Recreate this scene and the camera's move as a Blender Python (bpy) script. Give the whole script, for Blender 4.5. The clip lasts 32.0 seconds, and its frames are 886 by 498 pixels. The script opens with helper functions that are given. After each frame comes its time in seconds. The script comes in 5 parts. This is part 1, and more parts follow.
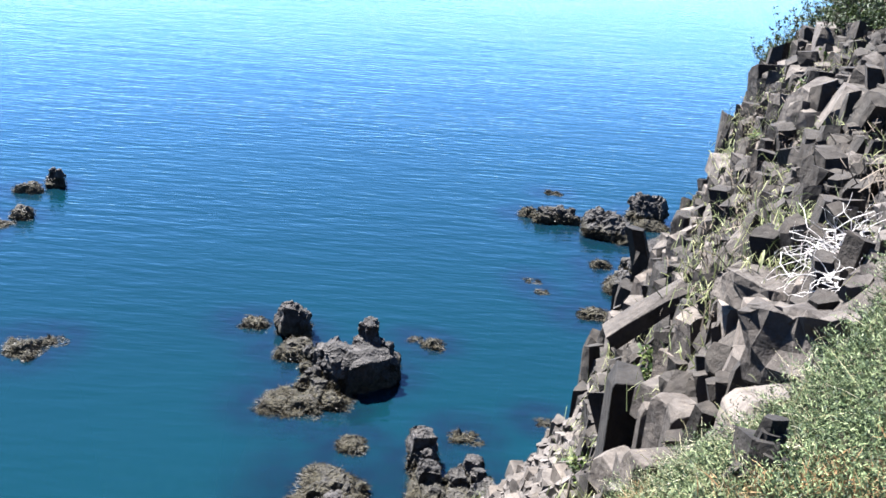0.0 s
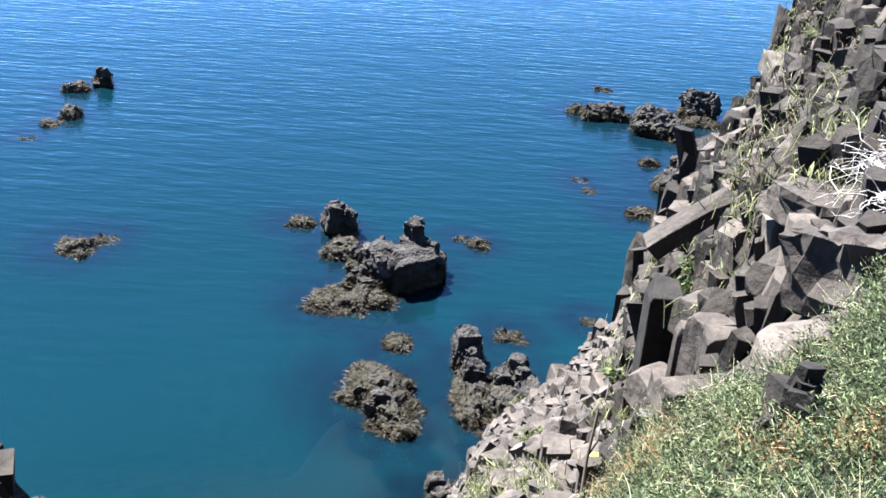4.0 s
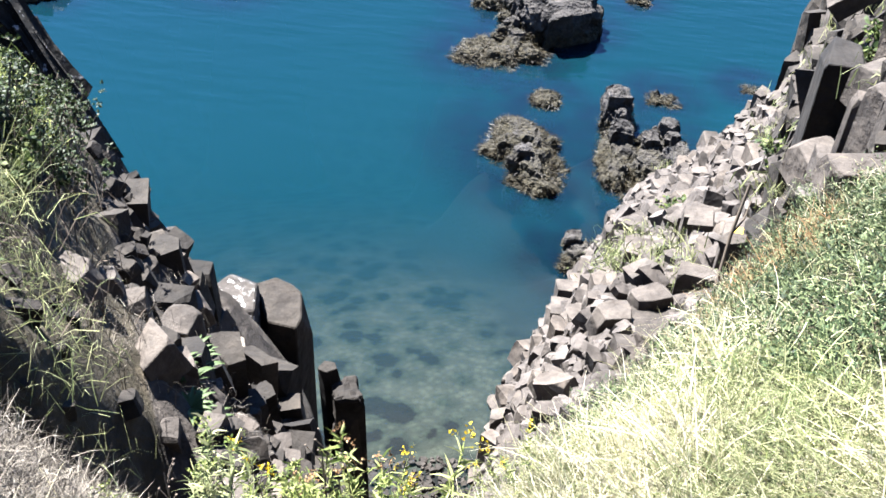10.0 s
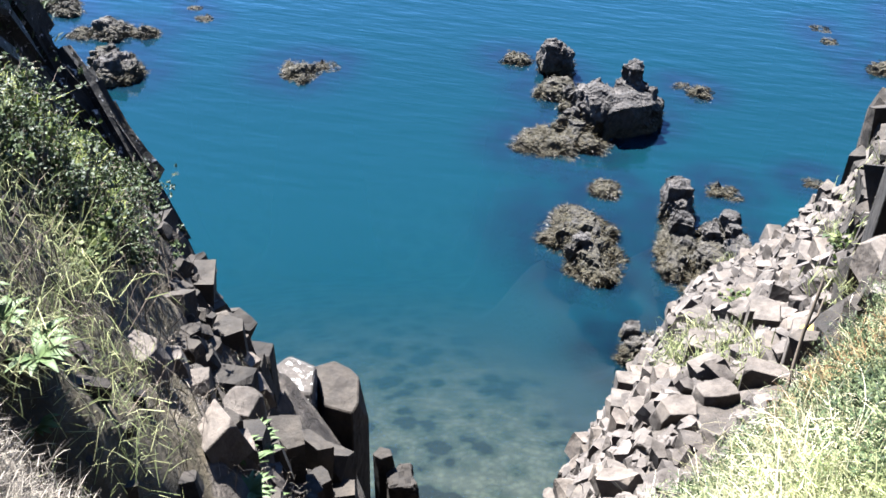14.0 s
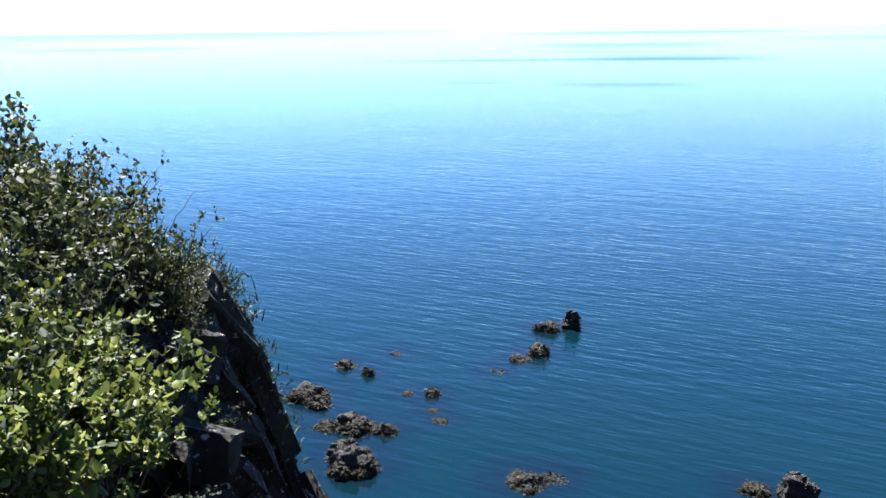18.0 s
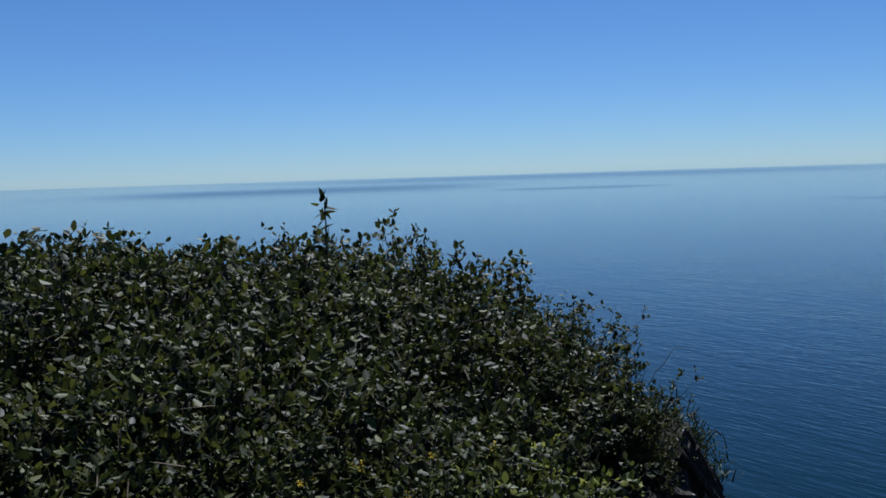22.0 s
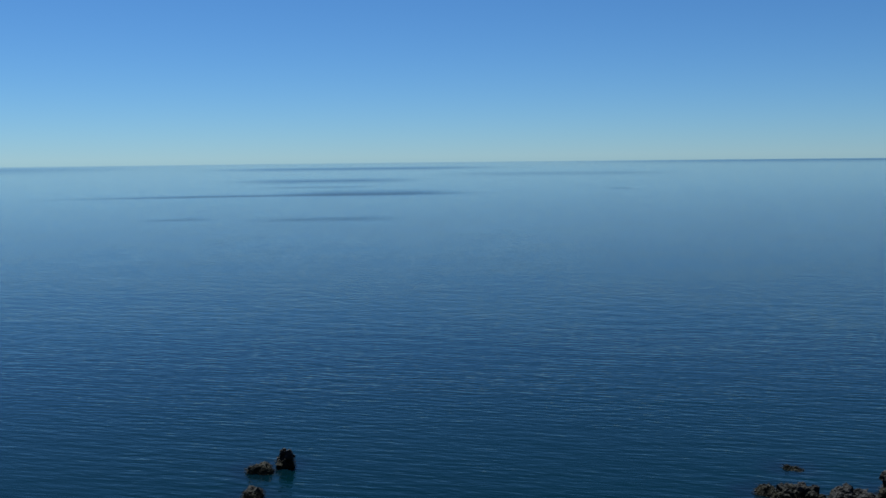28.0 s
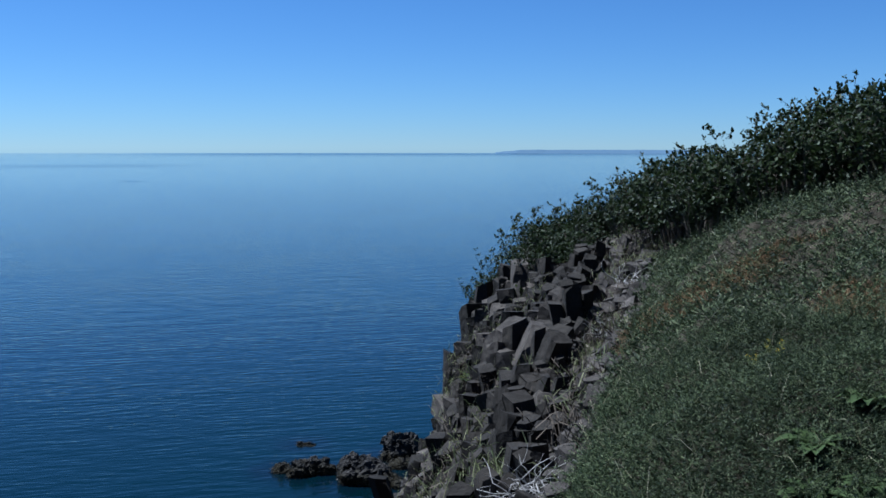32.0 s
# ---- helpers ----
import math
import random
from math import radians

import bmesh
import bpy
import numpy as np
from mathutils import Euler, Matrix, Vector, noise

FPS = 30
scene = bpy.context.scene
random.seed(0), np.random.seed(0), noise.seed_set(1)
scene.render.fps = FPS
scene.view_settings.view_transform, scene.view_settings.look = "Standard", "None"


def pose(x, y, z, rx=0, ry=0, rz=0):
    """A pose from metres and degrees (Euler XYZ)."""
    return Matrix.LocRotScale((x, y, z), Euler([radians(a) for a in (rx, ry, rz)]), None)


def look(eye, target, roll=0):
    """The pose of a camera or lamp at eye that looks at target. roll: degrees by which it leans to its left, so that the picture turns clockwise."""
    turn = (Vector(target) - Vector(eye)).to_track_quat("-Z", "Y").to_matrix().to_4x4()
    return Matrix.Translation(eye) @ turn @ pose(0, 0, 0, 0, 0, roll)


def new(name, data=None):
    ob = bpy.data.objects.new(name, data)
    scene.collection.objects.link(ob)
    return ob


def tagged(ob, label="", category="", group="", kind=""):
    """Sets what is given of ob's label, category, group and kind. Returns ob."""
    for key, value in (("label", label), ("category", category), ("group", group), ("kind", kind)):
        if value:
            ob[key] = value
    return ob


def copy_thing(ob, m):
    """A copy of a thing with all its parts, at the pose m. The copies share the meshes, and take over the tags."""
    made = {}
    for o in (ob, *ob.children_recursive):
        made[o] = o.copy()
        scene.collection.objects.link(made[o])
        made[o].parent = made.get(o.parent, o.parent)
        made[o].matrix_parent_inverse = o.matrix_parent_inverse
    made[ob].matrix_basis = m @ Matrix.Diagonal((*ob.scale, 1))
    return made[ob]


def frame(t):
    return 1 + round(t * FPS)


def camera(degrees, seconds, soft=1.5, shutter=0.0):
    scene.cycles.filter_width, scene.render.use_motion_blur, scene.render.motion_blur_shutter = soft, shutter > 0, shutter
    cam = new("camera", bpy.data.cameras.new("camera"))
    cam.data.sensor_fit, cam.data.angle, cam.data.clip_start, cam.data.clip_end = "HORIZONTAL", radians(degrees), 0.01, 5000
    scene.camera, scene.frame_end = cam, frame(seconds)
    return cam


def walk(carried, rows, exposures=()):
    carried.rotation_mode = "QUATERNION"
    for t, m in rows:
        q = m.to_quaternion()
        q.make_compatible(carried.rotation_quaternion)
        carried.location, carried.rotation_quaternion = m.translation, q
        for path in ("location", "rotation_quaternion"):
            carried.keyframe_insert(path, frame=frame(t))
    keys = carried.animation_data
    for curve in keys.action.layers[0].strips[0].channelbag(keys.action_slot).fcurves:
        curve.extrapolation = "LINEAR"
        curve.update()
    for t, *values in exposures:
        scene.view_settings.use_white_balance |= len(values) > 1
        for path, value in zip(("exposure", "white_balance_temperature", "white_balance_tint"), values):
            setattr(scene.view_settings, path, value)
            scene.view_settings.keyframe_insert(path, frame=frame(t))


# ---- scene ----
cam = camera(48.3, 32.0, soft=1.6)
PATH = [  # seconds, x, y, z, heading, tilt, lean
    (0.0, -0.112, -0.593, 25.920, -1.37, -20.47, 4.08),
    (0.5, -0.062, -0.731, 25.969, -1.49, -20.56, 3.76),
    (1.0, -0.044, -0.759, 25.976, -1.31, -20.87, 3.79),
    (1.5, -0.053, -0.773, 25.969, -0.82, -21.23, 4.07),
    (2.0, -0.036, -0.775, 25.971, -0.48, -21.52, 4.22),
    (2.5, -0.019, -0.731, 25.955, -0.69, -21.76, 4.18),
    (4.5, 0.022, -0.121, 25.918, -6.30, -29.16, 2.39),
    (5.0, 0.039, -0.004, 25.821, -8.96, -31.78, 1.77),
    (5.5, 0.050, 0.090, 25.725, -10.55, -33.86, 1.51),
    (6.0, 0.055, 0.119, 25.704, -11.41, -35.33, 1.57),
    (6.5, 0.053, 0.125, 25.714, -11.64, -35.99, 1.60),
    (7.0, 0.075, 0.064, 25.747, -11.67, -35.37, 1.37),
    (7.5, 0.060, 0.116, 25.699, -11.92, -36.06, 1.45),
    (8.0, 0.047, 0.130, 25.696, -12.54, -37.00, 1.32),
    (8.5, 0.043, 0.133, 25.688, -13.14, -38.68, 1.19),
    (9.0, 0.049, 0.139, 25.677, -13.26, -39.75, 1.35),
    (9.5, 0.047, 0.149, 25.684, -13.50, -39.68, 1.13),
    (10.0, 0.046, 0.123, 25.674, -13.53, -41.04, 1.46),
    (10.5, 0.049, 0.146, 25.641, -14.14, -44.73, 1.59),
    (11.0, 0.038, 0.140, 25.634, -14.03, -47.75, 2.09),
    (11.5, 0.044, 0.140, 25.644, -14.52, -47.39, 1.59),
    (12.0, 0.028, 0.150, 25.628, -14.53, -47.16, 1.52),
    (12.5, 0.023, 0.148, 25.636, -15.03, -47.00, 1.11),
    (13.0, 0.010, 0.160, 25.636, -15.94, -44.71, 0.23),
    (13.5, -0.020, 0.172, 25.667, -17.73, -39.37, -0.32),
    (14.0, -0.008, 0.126, 25.669, -17.76, -36.08, 0.23),
    (14.5, -0.060, 0.144, 25.716, -18.73, -32.27, 0.10),
    (15.0, -0.043, 0.123, 25.716, -20.03, -28.46, -0.34),
    (15.5, -0.049, 0.168, 25.816, -21.55, -24.38, -0.35),
    (17.5, -0.115, 0.390, 25.950, -28.57, -15.60, -0.83),
    (18.0, -0.165, 0.394, 26.019, -31.88, -12.86, -0.72),
    (18.5, -0.147, 0.318, 26.099, -36.35, -11.24, -2.31),
    (19.0, -0.143, 0.277, 26.150, -39.77, -9.12, -2.66),
    (19.5, -0.127, 0.245, 26.179, -43.56, -6.94, -0.65),
    (20.0, -0.134, 0.218, 26.223, -46.71, -5.95, -0.31),
    (20.5, -0.218, 0.171, 26.216, -51.58, -5.10, -1.39),
    (21.0, -0.268, 0.193, 26.223, -56.15, -4.51, -1.86),
    (21.5, -0.265, 0.172, 26.230, -58.10, -4.35, -2.12),
    (22.0, -0.238, 0.176, 26.236, -57.84, -4.50, -1.79),
    (22.5, -0.210, 0.165, 26.231, -55.30, -4.61, -1.53),
    (23.0, -0.178, 0.143, 26.229, -50.73, -4.92, -1.35),
    (23.5, -0.151, 0.151, 26.242, -47.17, -4.53, -1.11),
    (24.0, -0.129, 0.157, 26.237, -44.17, -4.32, -0.28),
    (24.5, -0.112, 0.153, 26.235, -40.65, -4.35, -0.33),
    (25.0, -0.104, 0.169, 26.239, -37.23, -4.41, -0.47),
    (25.5, -0.095, 0.186, 26.239, -33.20, -4.58, -0.62),
    (26.0, -0.041, 0.167, 26.236, -29.06, -4.81, -0.31),
    (26.5, -0.004, 0.166, 26.257, -25.98, -4.91, -0.23),
    (28.5, 0.193, 0.175, 26.262, -10.83, -5.20, -0.66),
    (29.0, 0.273, -0.091, 26.148, -6.96, -4.98, -0.57),
    (29.5, 0.297, -0.324, 26.137, -3.63, -5.13, -0.40),
    (30.0, 0.282, -0.420, 26.184, -0.46, -5.38, -0.58),
    (30.5, 0.298, -0.423, 26.167, 2.43, -5.42, -0.69),
    (31.0, 0.337, -0.433, 26.181, 6.01, -5.53, -0.78),
    (31.5, 0.393, -0.457, 26.159, 9.32, -5.82, 0.02),
    (32.0, 0.430, -0.463, 26.170, 12.78, -5.85, 0.03),
]


def aim(heading, tilt):
    a, p = radians(heading), radians(tilt)
    return Vector((math.sin(a) * math.cos(p), math.cos(a) * math.cos(p), math.sin(p)))


EXPOSURES = [(t, e + 1.34, k - 200, 2 if 24 < t < 30 else 7 if t > 30 else 11) for t, e, k in (
    (0, 2.25, 6000), (2.5, 2.05, 6000), (5, 2.4, 6000), (6, 2.58, 6000), (10.4, 2.48, 6000), (11.05, 2.3, 6000), (11.7, 1.7, 6000), (13, 1.72, 6000), (14.5, 2.88, 6000), (16, 2.9, 6000), (17.7, 1.75, 6000),
    (18.5, 1.2, 6000), (19, 0.8, 6050), (20, -0.1, 5950), (22, -0.4, 5750), (25, -0.6, 5700), (26, -0.5, 5700), (29, -0.42, 5550), (31, -0.18, 5350), (32, -0.1, 5200))]
walk(cam, [(t, look((x, y, z), Vector((x, y, z)) + 10 * aim(h, p), r)) for t, x, y, z, h, p, r in PATH], EXPOSURES)

# ---- light ----
SUN_AZ, SUN_EL = -50.0, 57.0
world = bpy.data.worlds.new("world")
scene.world = world
world.use_nodes = True
wn = world.node_tree
sky = wn.nodes.new("ShaderNodeTexSky")
sky.sky_type, sky.sun_disc = "NISHITA", False
sky.sun_elevation, sky.sun_rotation = radians(SUN_EL), radians(SUN_AZ)
sky.air_density, sky.dust_density, sky.ozone_density = 0.8, 0.0, 4.0
wn.nodes["Background"].inputs["Strength"].default_value = 0.033
clear_air = wn.nodes.new("ShaderNodeMixRGB")
clear_air.blend_type = "MULTIPLY"
clear_air.inputs[0].default_value, clear_air.inputs[2].default_value = 1.0, (0.74, 0.94, 1.16, 1)
wn.links.new(sky.outputs[0], clear_air.inputs[1])
wn.links.new(clear_air.outputs[0], wn.nodes["Background"].inputs["Color"])
sun = new("sun", bpy.data.lights.new("sun", "SUN"))
sun.data.energy, sun.data.angle, sun.data.color = 5.0, radians(0.53), (1.0, 0.94, 0.86)
sun.matrix_world = look(aim(SUN_AZ, SUN_EL) * 200, (0, 0, 0))


# ---- materials ----
def material(name, rough=0.8):
    m = bpy.data.materials.new(name)
    m.use_nodes = True
    t = m.node_tree
    b = t.nodes["Principled BSDF"]
    b.inputs["Roughness"].default_value = rough
    return m, t, b


def node(t, kind, ins=(), **props):
    n = t.nodes.new(kind)
    for k, v in props.items():
        if k == "noise_dimensions":
            n.noise_dimensions = v
        elif k == "feature":
            n.feature = v
        elif k == "operation":
            n.operation = v
        elif k == "blend_type":
            n.blend_type = v
        elif k == "attribute_name":
            n.attribute_name = v
        elif k == "data_type":
            n.data_type = v
    for key, v in dict(ins).items():
        if isinstance(v, bpy.types.NodeSocket):
            t.links.new(v, n.inputs[key])
        else:
            n.inputs[key].default_value = v
    return n


def noise_tex(t, vec, scale, detail=4, rough=0.6):
    return node(t, "ShaderNodeTexNoise", {"Vector": vec, "Scale": scale, "Detail": detail, "Roughness": rough}).outputs["Fac"]


def ramp(t, fac, stops):
    n = t.nodes.new("ShaderNodeValToRGB")
    t.links.new(fac, n.inputs[0])
    el = n.color_ramp.elements
    while len(el) < len(stops):
        el.new(0.5)
    for e, (p, c) in zip(el, stops):
        e.position = p
        e.color = (*c, 1) if len(c) == 3 else c
    return n.outputs[0]


def mix(t, fac, a, b, blend="MIX"):
    n = node(t, "ShaderNodeMixRGB", blend_type=blend)
    for k, v in ((0, fac), (1, a), (2, b)):
        if isinstance(v, bpy.types.NodeSocket):
            t.links.new(v, n.inputs[k])
        else:
            n.inputs[k].default_value = v if k == 0 else (*v, 1)
    return n.outputs[0]


def maths(t, op, a, b=0.0):
    n = node(t, "ShaderNodeMath", operation=op)
    for k, v in ((0, a), (1, b)):
        if isinstance(v, bpy.types.NodeSocket):
            t.links.new(v, n.inputs[k])
        else:
            n.inputs[k].default_value = v
    return n.outputs[0]


def bump(t, b, height, strength, distance):
    n = node(t, "ShaderNodeBump", {"Height": height, "Strength": strength, "Distance": distance})
    t.links.new(n.outputs[0], b.inputs["Normal"])


def where(t):
    return t.nodes.new("ShaderNodeNewGeometry").outputs["Position"]


def height_of(t, pos):
    s = node(t, "ShaderNodeSeparateXYZ", {"Vector": pos})
    return s.outputs[2]


def basalt(name, dark, light, weed=False, lichen=0.0, per_object=True, relief=0.06):
    m, t, b = material(name, 0.85)
    b.inputs["Specular IOR Level"].default_value = 0.15
    pos = where(t)
    big, fine = noise_tex(t, pos, 1.3, 5), noise_tex(t, pos, 14, 6, 0.7)
    col = ramp(t, big, [(0.3, dark), (0.7, light)])
    col = mix(t, 0.5, col, ramp(t, fine, [(0.3, (0.06, 0.055, 0.055)), (0.62, (0.34, 0.31, 0.29))]), "OVERLAY")
    stain = noise_tex(t, node(t, "ShaderNodeVectorMath", {0: pos, 1: (1.0, 1.0, 0.45)}, operation="MULTIPLY").outputs[0], 4.5, 7, 0.72)
    col = mix(t, 0.8, col, ramp(t, stain, [(0.34, (0.24, 0.22, 0.20)), (0.5, (0.5, 0.49, 0.48)), (0.66, (0.74, 0.72, 0.69))]), "OVERLAY")
    if per_object:
        rnd = t.nodes.new("ShaderNodeObjectInfo").outputs["Random"]
        col = mix(t, 0.75, col, ramp(t, rnd, [(0.0, (0.34, 0.33, 0.31)), (0.5, (0.51, 0.505, 0.49)), (1.0, (0.70, 0.67, 0.62))]), "OVERLAY")
    if lichen:
        spots = noise_tex(t, pos, 9, 5, 0.75)
        col = mix(t, ramp(t, spots, [(0.62 - lichen * 0.1, (0, 0, 0)), (0.66 - lichen * 0.1, (1, 1, 1))]), col, (0.282, 0.27, 0.252))
    if weed:
        z = maths(t, "ADD", height_of(t, pos), maths(t, "MULTIPLY", noise_tex(t, pos, 1.7, 4), 1.3))
        wet = ramp(t, maths(t, "MULTIPLY", z, 0.33), [(0.38, (1, 1, 1)), (0.60, (0, 0, 0))])
        kelp = ramp(t, noise_tex(t, pos, 5, 6, 0.7), [(0.38, (0.006, 0.0054, 0.0036)), (0.52, (0.0204, 0.0174, 0.0096)), (0.7, (0.04, 0.034, 0.02))])
        col = mix(t, wet, col, kelp)
    t.links.new(col, b.inputs["Base Color"])
    h = maths(t, "ADD", maths(t, "MULTIPLY", noise_tex(t, pos, 5, 8, 0.62), 0.8), maths(t, "MULTIPLY", node(t, "ShaderNodeTexVoronoi", {"Vector": pos, "Scale": 6.0}).outputs["Distance"], 0.35))
    bump(t, b, h, 0.9, relief)
    return m


def leafy(name, a, b_, c, rough=0.55, see_through=0.25, drift=0.35, gloss=0.12):
    m, t, b = material(name, rough)
    b.inputs["Specular IOR Level"].default_value = gloss
    rnd = t.nodes.new("ShaderNodeNewGeometry").outputs["Random Per Island"]
    col = ramp(t, rnd, [(0.0, a), (0.5, b_), (1.0, c)])
    pos = where(t)
    col = mix(t, drift, col, ramp(t, noise_tex(t, pos, 1.1, 3), [(0.3, (0.25, 0.25, 0.25)), (0.7, (0.75, 0.75, 0.75))]), "OVERLAY")
    t.links.new(col, b.inputs["Base Color"])
    tr = node(t, "ShaderNodeBsdfTranslucent", {"Color": col})
    ms = node(t, "ShaderNodeMixShader", {0: see_through, 1: b.outputs[0], 2: tr.outputs[0]})
    t.links.new(ms.outputs[0], t.nodes["Material Output"].inputs["Surface"])
    return m


ROCK = basalt("basalt", (0.025, 0.022, 0.0195), (0.086, 0.077, 0.068))
# darker column basalt, with the black of its shaded faces put into the colour
ROCK_DARK_SHADED = basalt("basalt_dark_shaded", (0.008, 0.007, 0.006), (0.027, 0.024, 0.020))
ROCK_LOOSE = basalt("basalt_loose", (0.025, 0.022, 0.0195), (0.090, 0.081, 0.072), per_object=False)
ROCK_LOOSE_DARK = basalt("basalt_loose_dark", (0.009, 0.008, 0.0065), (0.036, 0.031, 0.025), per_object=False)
ROCK_PALE = basalt("basalt_pale", (0.10, 0.09, 0.075), (0.23, 0.21, 0.175), lichen=0.08)
ROCK_LICHEN = basalt("basalt_lichened", (0.018, 0.016, 0.014), (0.05, 0.045, 0.04), lichen=0.55)
# headland basalt, darkened so that the flank's shade is partly in its colour
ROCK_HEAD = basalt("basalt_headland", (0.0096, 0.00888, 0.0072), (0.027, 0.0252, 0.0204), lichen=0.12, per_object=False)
ROCK_SEA = basalt("basalt_tidal", (0.010, 0.0095, 0.009), (0.058, 0.054, 0.050), weed=True, per_object=False, relief=0.35)
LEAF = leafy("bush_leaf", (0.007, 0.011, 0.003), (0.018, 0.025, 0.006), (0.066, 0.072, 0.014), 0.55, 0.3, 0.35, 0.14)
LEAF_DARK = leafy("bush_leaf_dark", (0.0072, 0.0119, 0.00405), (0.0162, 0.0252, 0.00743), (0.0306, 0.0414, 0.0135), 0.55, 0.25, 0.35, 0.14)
STRAW = leafy("straw_blade", (0.101, 0.0952, 0.0437), (0.215, 0.192, 0.115), (0.42, 0.385, 0.28), 0.7, 0.3, 0.85)
GREEN = leafy("green_blade", (0.038, 0.048, 0.018), (0.10, 0.11, 0.048), (0.20, 0.195, 0.10), 0.6, 0.3, 0.85)
JUNIPER = leafy("juniper_needle", (0.007, 0.012, 0.005), (0.022, 0.034, 0.013), (0.105, 0.122, 0.056), 0.6, 0.15, 0.7)
HEATH = leafy("dry_heath", (0.026, 0.022, 0.017), (0.075, 0.064, 0.050), (0.19, 0.168, 0.135), 0.8, 0.1)
YELLOW = leafy("yellow_flower", (0.33, 0.216, 0.006), (0.42, 0.3, 0.012), (0.45, 0.36, 0.036), 0.6, 0.2)
TWIG = leafy("brown_twig", (0.03, 0.024, 0.018), (0.06, 0.048, 0.036), (0.096, 0.078, 0.06), 0.9, 0.0)
BONE = leafy("bleached_wood", (0.20, 0.185, 0.165), (0.27, 0.25, 0.23), (0.33, 0.315, 0.29), 0.8, 0.0)
LICHEN = leafy("orange_lichen", (0.36, 0.18, 0.012), (0.39, 0.216, 0.018), (0.42, 0.252, 0.024), 0.9, 0.0)

DOCK = leafy("dock_leaf", (0.018, 0.03, 0.009), (0.036, 0.055, 0.018), (0.07, 0.09, 0.036), 0.55, 0.2)
RUST = leafy("rusty_needle", (0.078, 0.042, 0.018), (0.132, 0.078, 0.036), (0.18, 0.126, 0.066), 0.8, 0.1)
GREEN_LEAF = leafy("green_leaf", (0.012, 0.0211, 0.0054), (0.0288, 0.0421, 0.0117), (0.0816, 0.0936, 0.0292), 0.6, 0.3)
KELP = leafy("bladder_weed", (0.00634, 0.00485, 0.00212), (0.0173, 0.0135, 0.00611), (0.0403, 0.0323, 0.0176), 0.5, 0.1)
FRESH = leafy("fresh_leaf", (0.04, 0.058, 0.014), (0.115, 0.135, 0.036), (0.25, 0.255, 0.10), 0.55, 0.35, 0.3)
# lit copy of the bush leaf: the sun's brightness is put into its colour
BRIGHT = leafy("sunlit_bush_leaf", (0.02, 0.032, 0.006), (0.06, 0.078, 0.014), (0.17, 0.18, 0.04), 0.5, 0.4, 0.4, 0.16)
# the far shore's colour holds the blue haze of the air before it
HAZE = leafy("hazy_shore", (0.06, 0.102, 0.15), (0.066, 0.108, 0.156), (0.072, 0.114, 0.162), 1.0, 0.0)


def ground_material():
    m, t, b = material("ground_cover", 0.95)
    b.inputs["Specular IOR Level"].default_value = 0.15
    pos = where(t)
    cover = node(t, "ShaderNodeAttribute", attribute_name="cover").outputs["Fac"]
    sea = ramp(t, height_of(t, pos), [(0.0, (1, 1, 1)), (0.4, (0, 0, 0))])
    big, mid, fine = noise_tex(t, pos, 0.7, 4), noise_tex(t, pos, 5, 6), noise_tex(t, pos, 30, 5, 0.7)
    rock = ramp(t, mid, [(0.3, (0.021, 0.018, 0.015)), (0.55, (0.045, 0.0384, 0.0318)), (0.75, (0.096, 0.0828, 0.069))])
    rock = mix(t, 0.6, rock, ramp(t, fine, [(0.35, (0.1, 0.1, 0.1)), (0.62, (0.4, 0.38, 0.36))]), "OVERLAY")
    soil = ramp(t, mid, [(0.3, (0.0132, 0.0108, 0.0066)), (0.55, (0.0312, 0.0258, 0.0156)), (0.75, (0.078, 0.063, 0.042))])
    col = mix(t, cover, rock, soil)
    bent = node(t, "ShaderNodeMixRGB", {0: 0.12, 1: pos, 2: node(t, "ShaderNodeTexNoise", {"Vector": pos, "Scale": 2.0, "Detail": 4}).outputs["Color"]}, blend_type="ADD").outputs[0]
    clump = maths(t, "ADD", maths(t, "MULTIPLY", node(t, "ShaderNodeTexVoronoi", {"Vector": bent, "Scale": 0.95}).outputs["Distance"], 0.45), noise_tex(t, pos, 0.4, 5, 0.6))
    weed = ramp(t, clump, [(0.62, (0.0008, 0.0015, 0.0012)), (0.645, (0.006, 0.009, 0.006)), (0.9, (0.017, 0.020, 0.014))])
    cob = ramp(t, node(t, "ShaderNodeTexVoronoi", {"Vector": pos, "Scale": 3.6}).outputs["Distance"], [(0.1, (0.62, 0.61, 0.58)), (0.6, (0.3, 0.3, 0.3))])
    bed = mix(t, 0.8, weed, cob, "OVERLAY")
    bed = mix(t, node(t, "ShaderNodeAttribute", attribute_name="weed").outputs["Fac"], bed, (0.0066, 0.0072, 0.006))
    col = mix(t, sea, col, bed)
    t.links.new(col, b.inputs["Base Color"])
    bump(t, b, maths(t, "ADD", mid, maths(t, "MULTIPLY", fine, 0.4)), 0.8, 0.08)
    return m


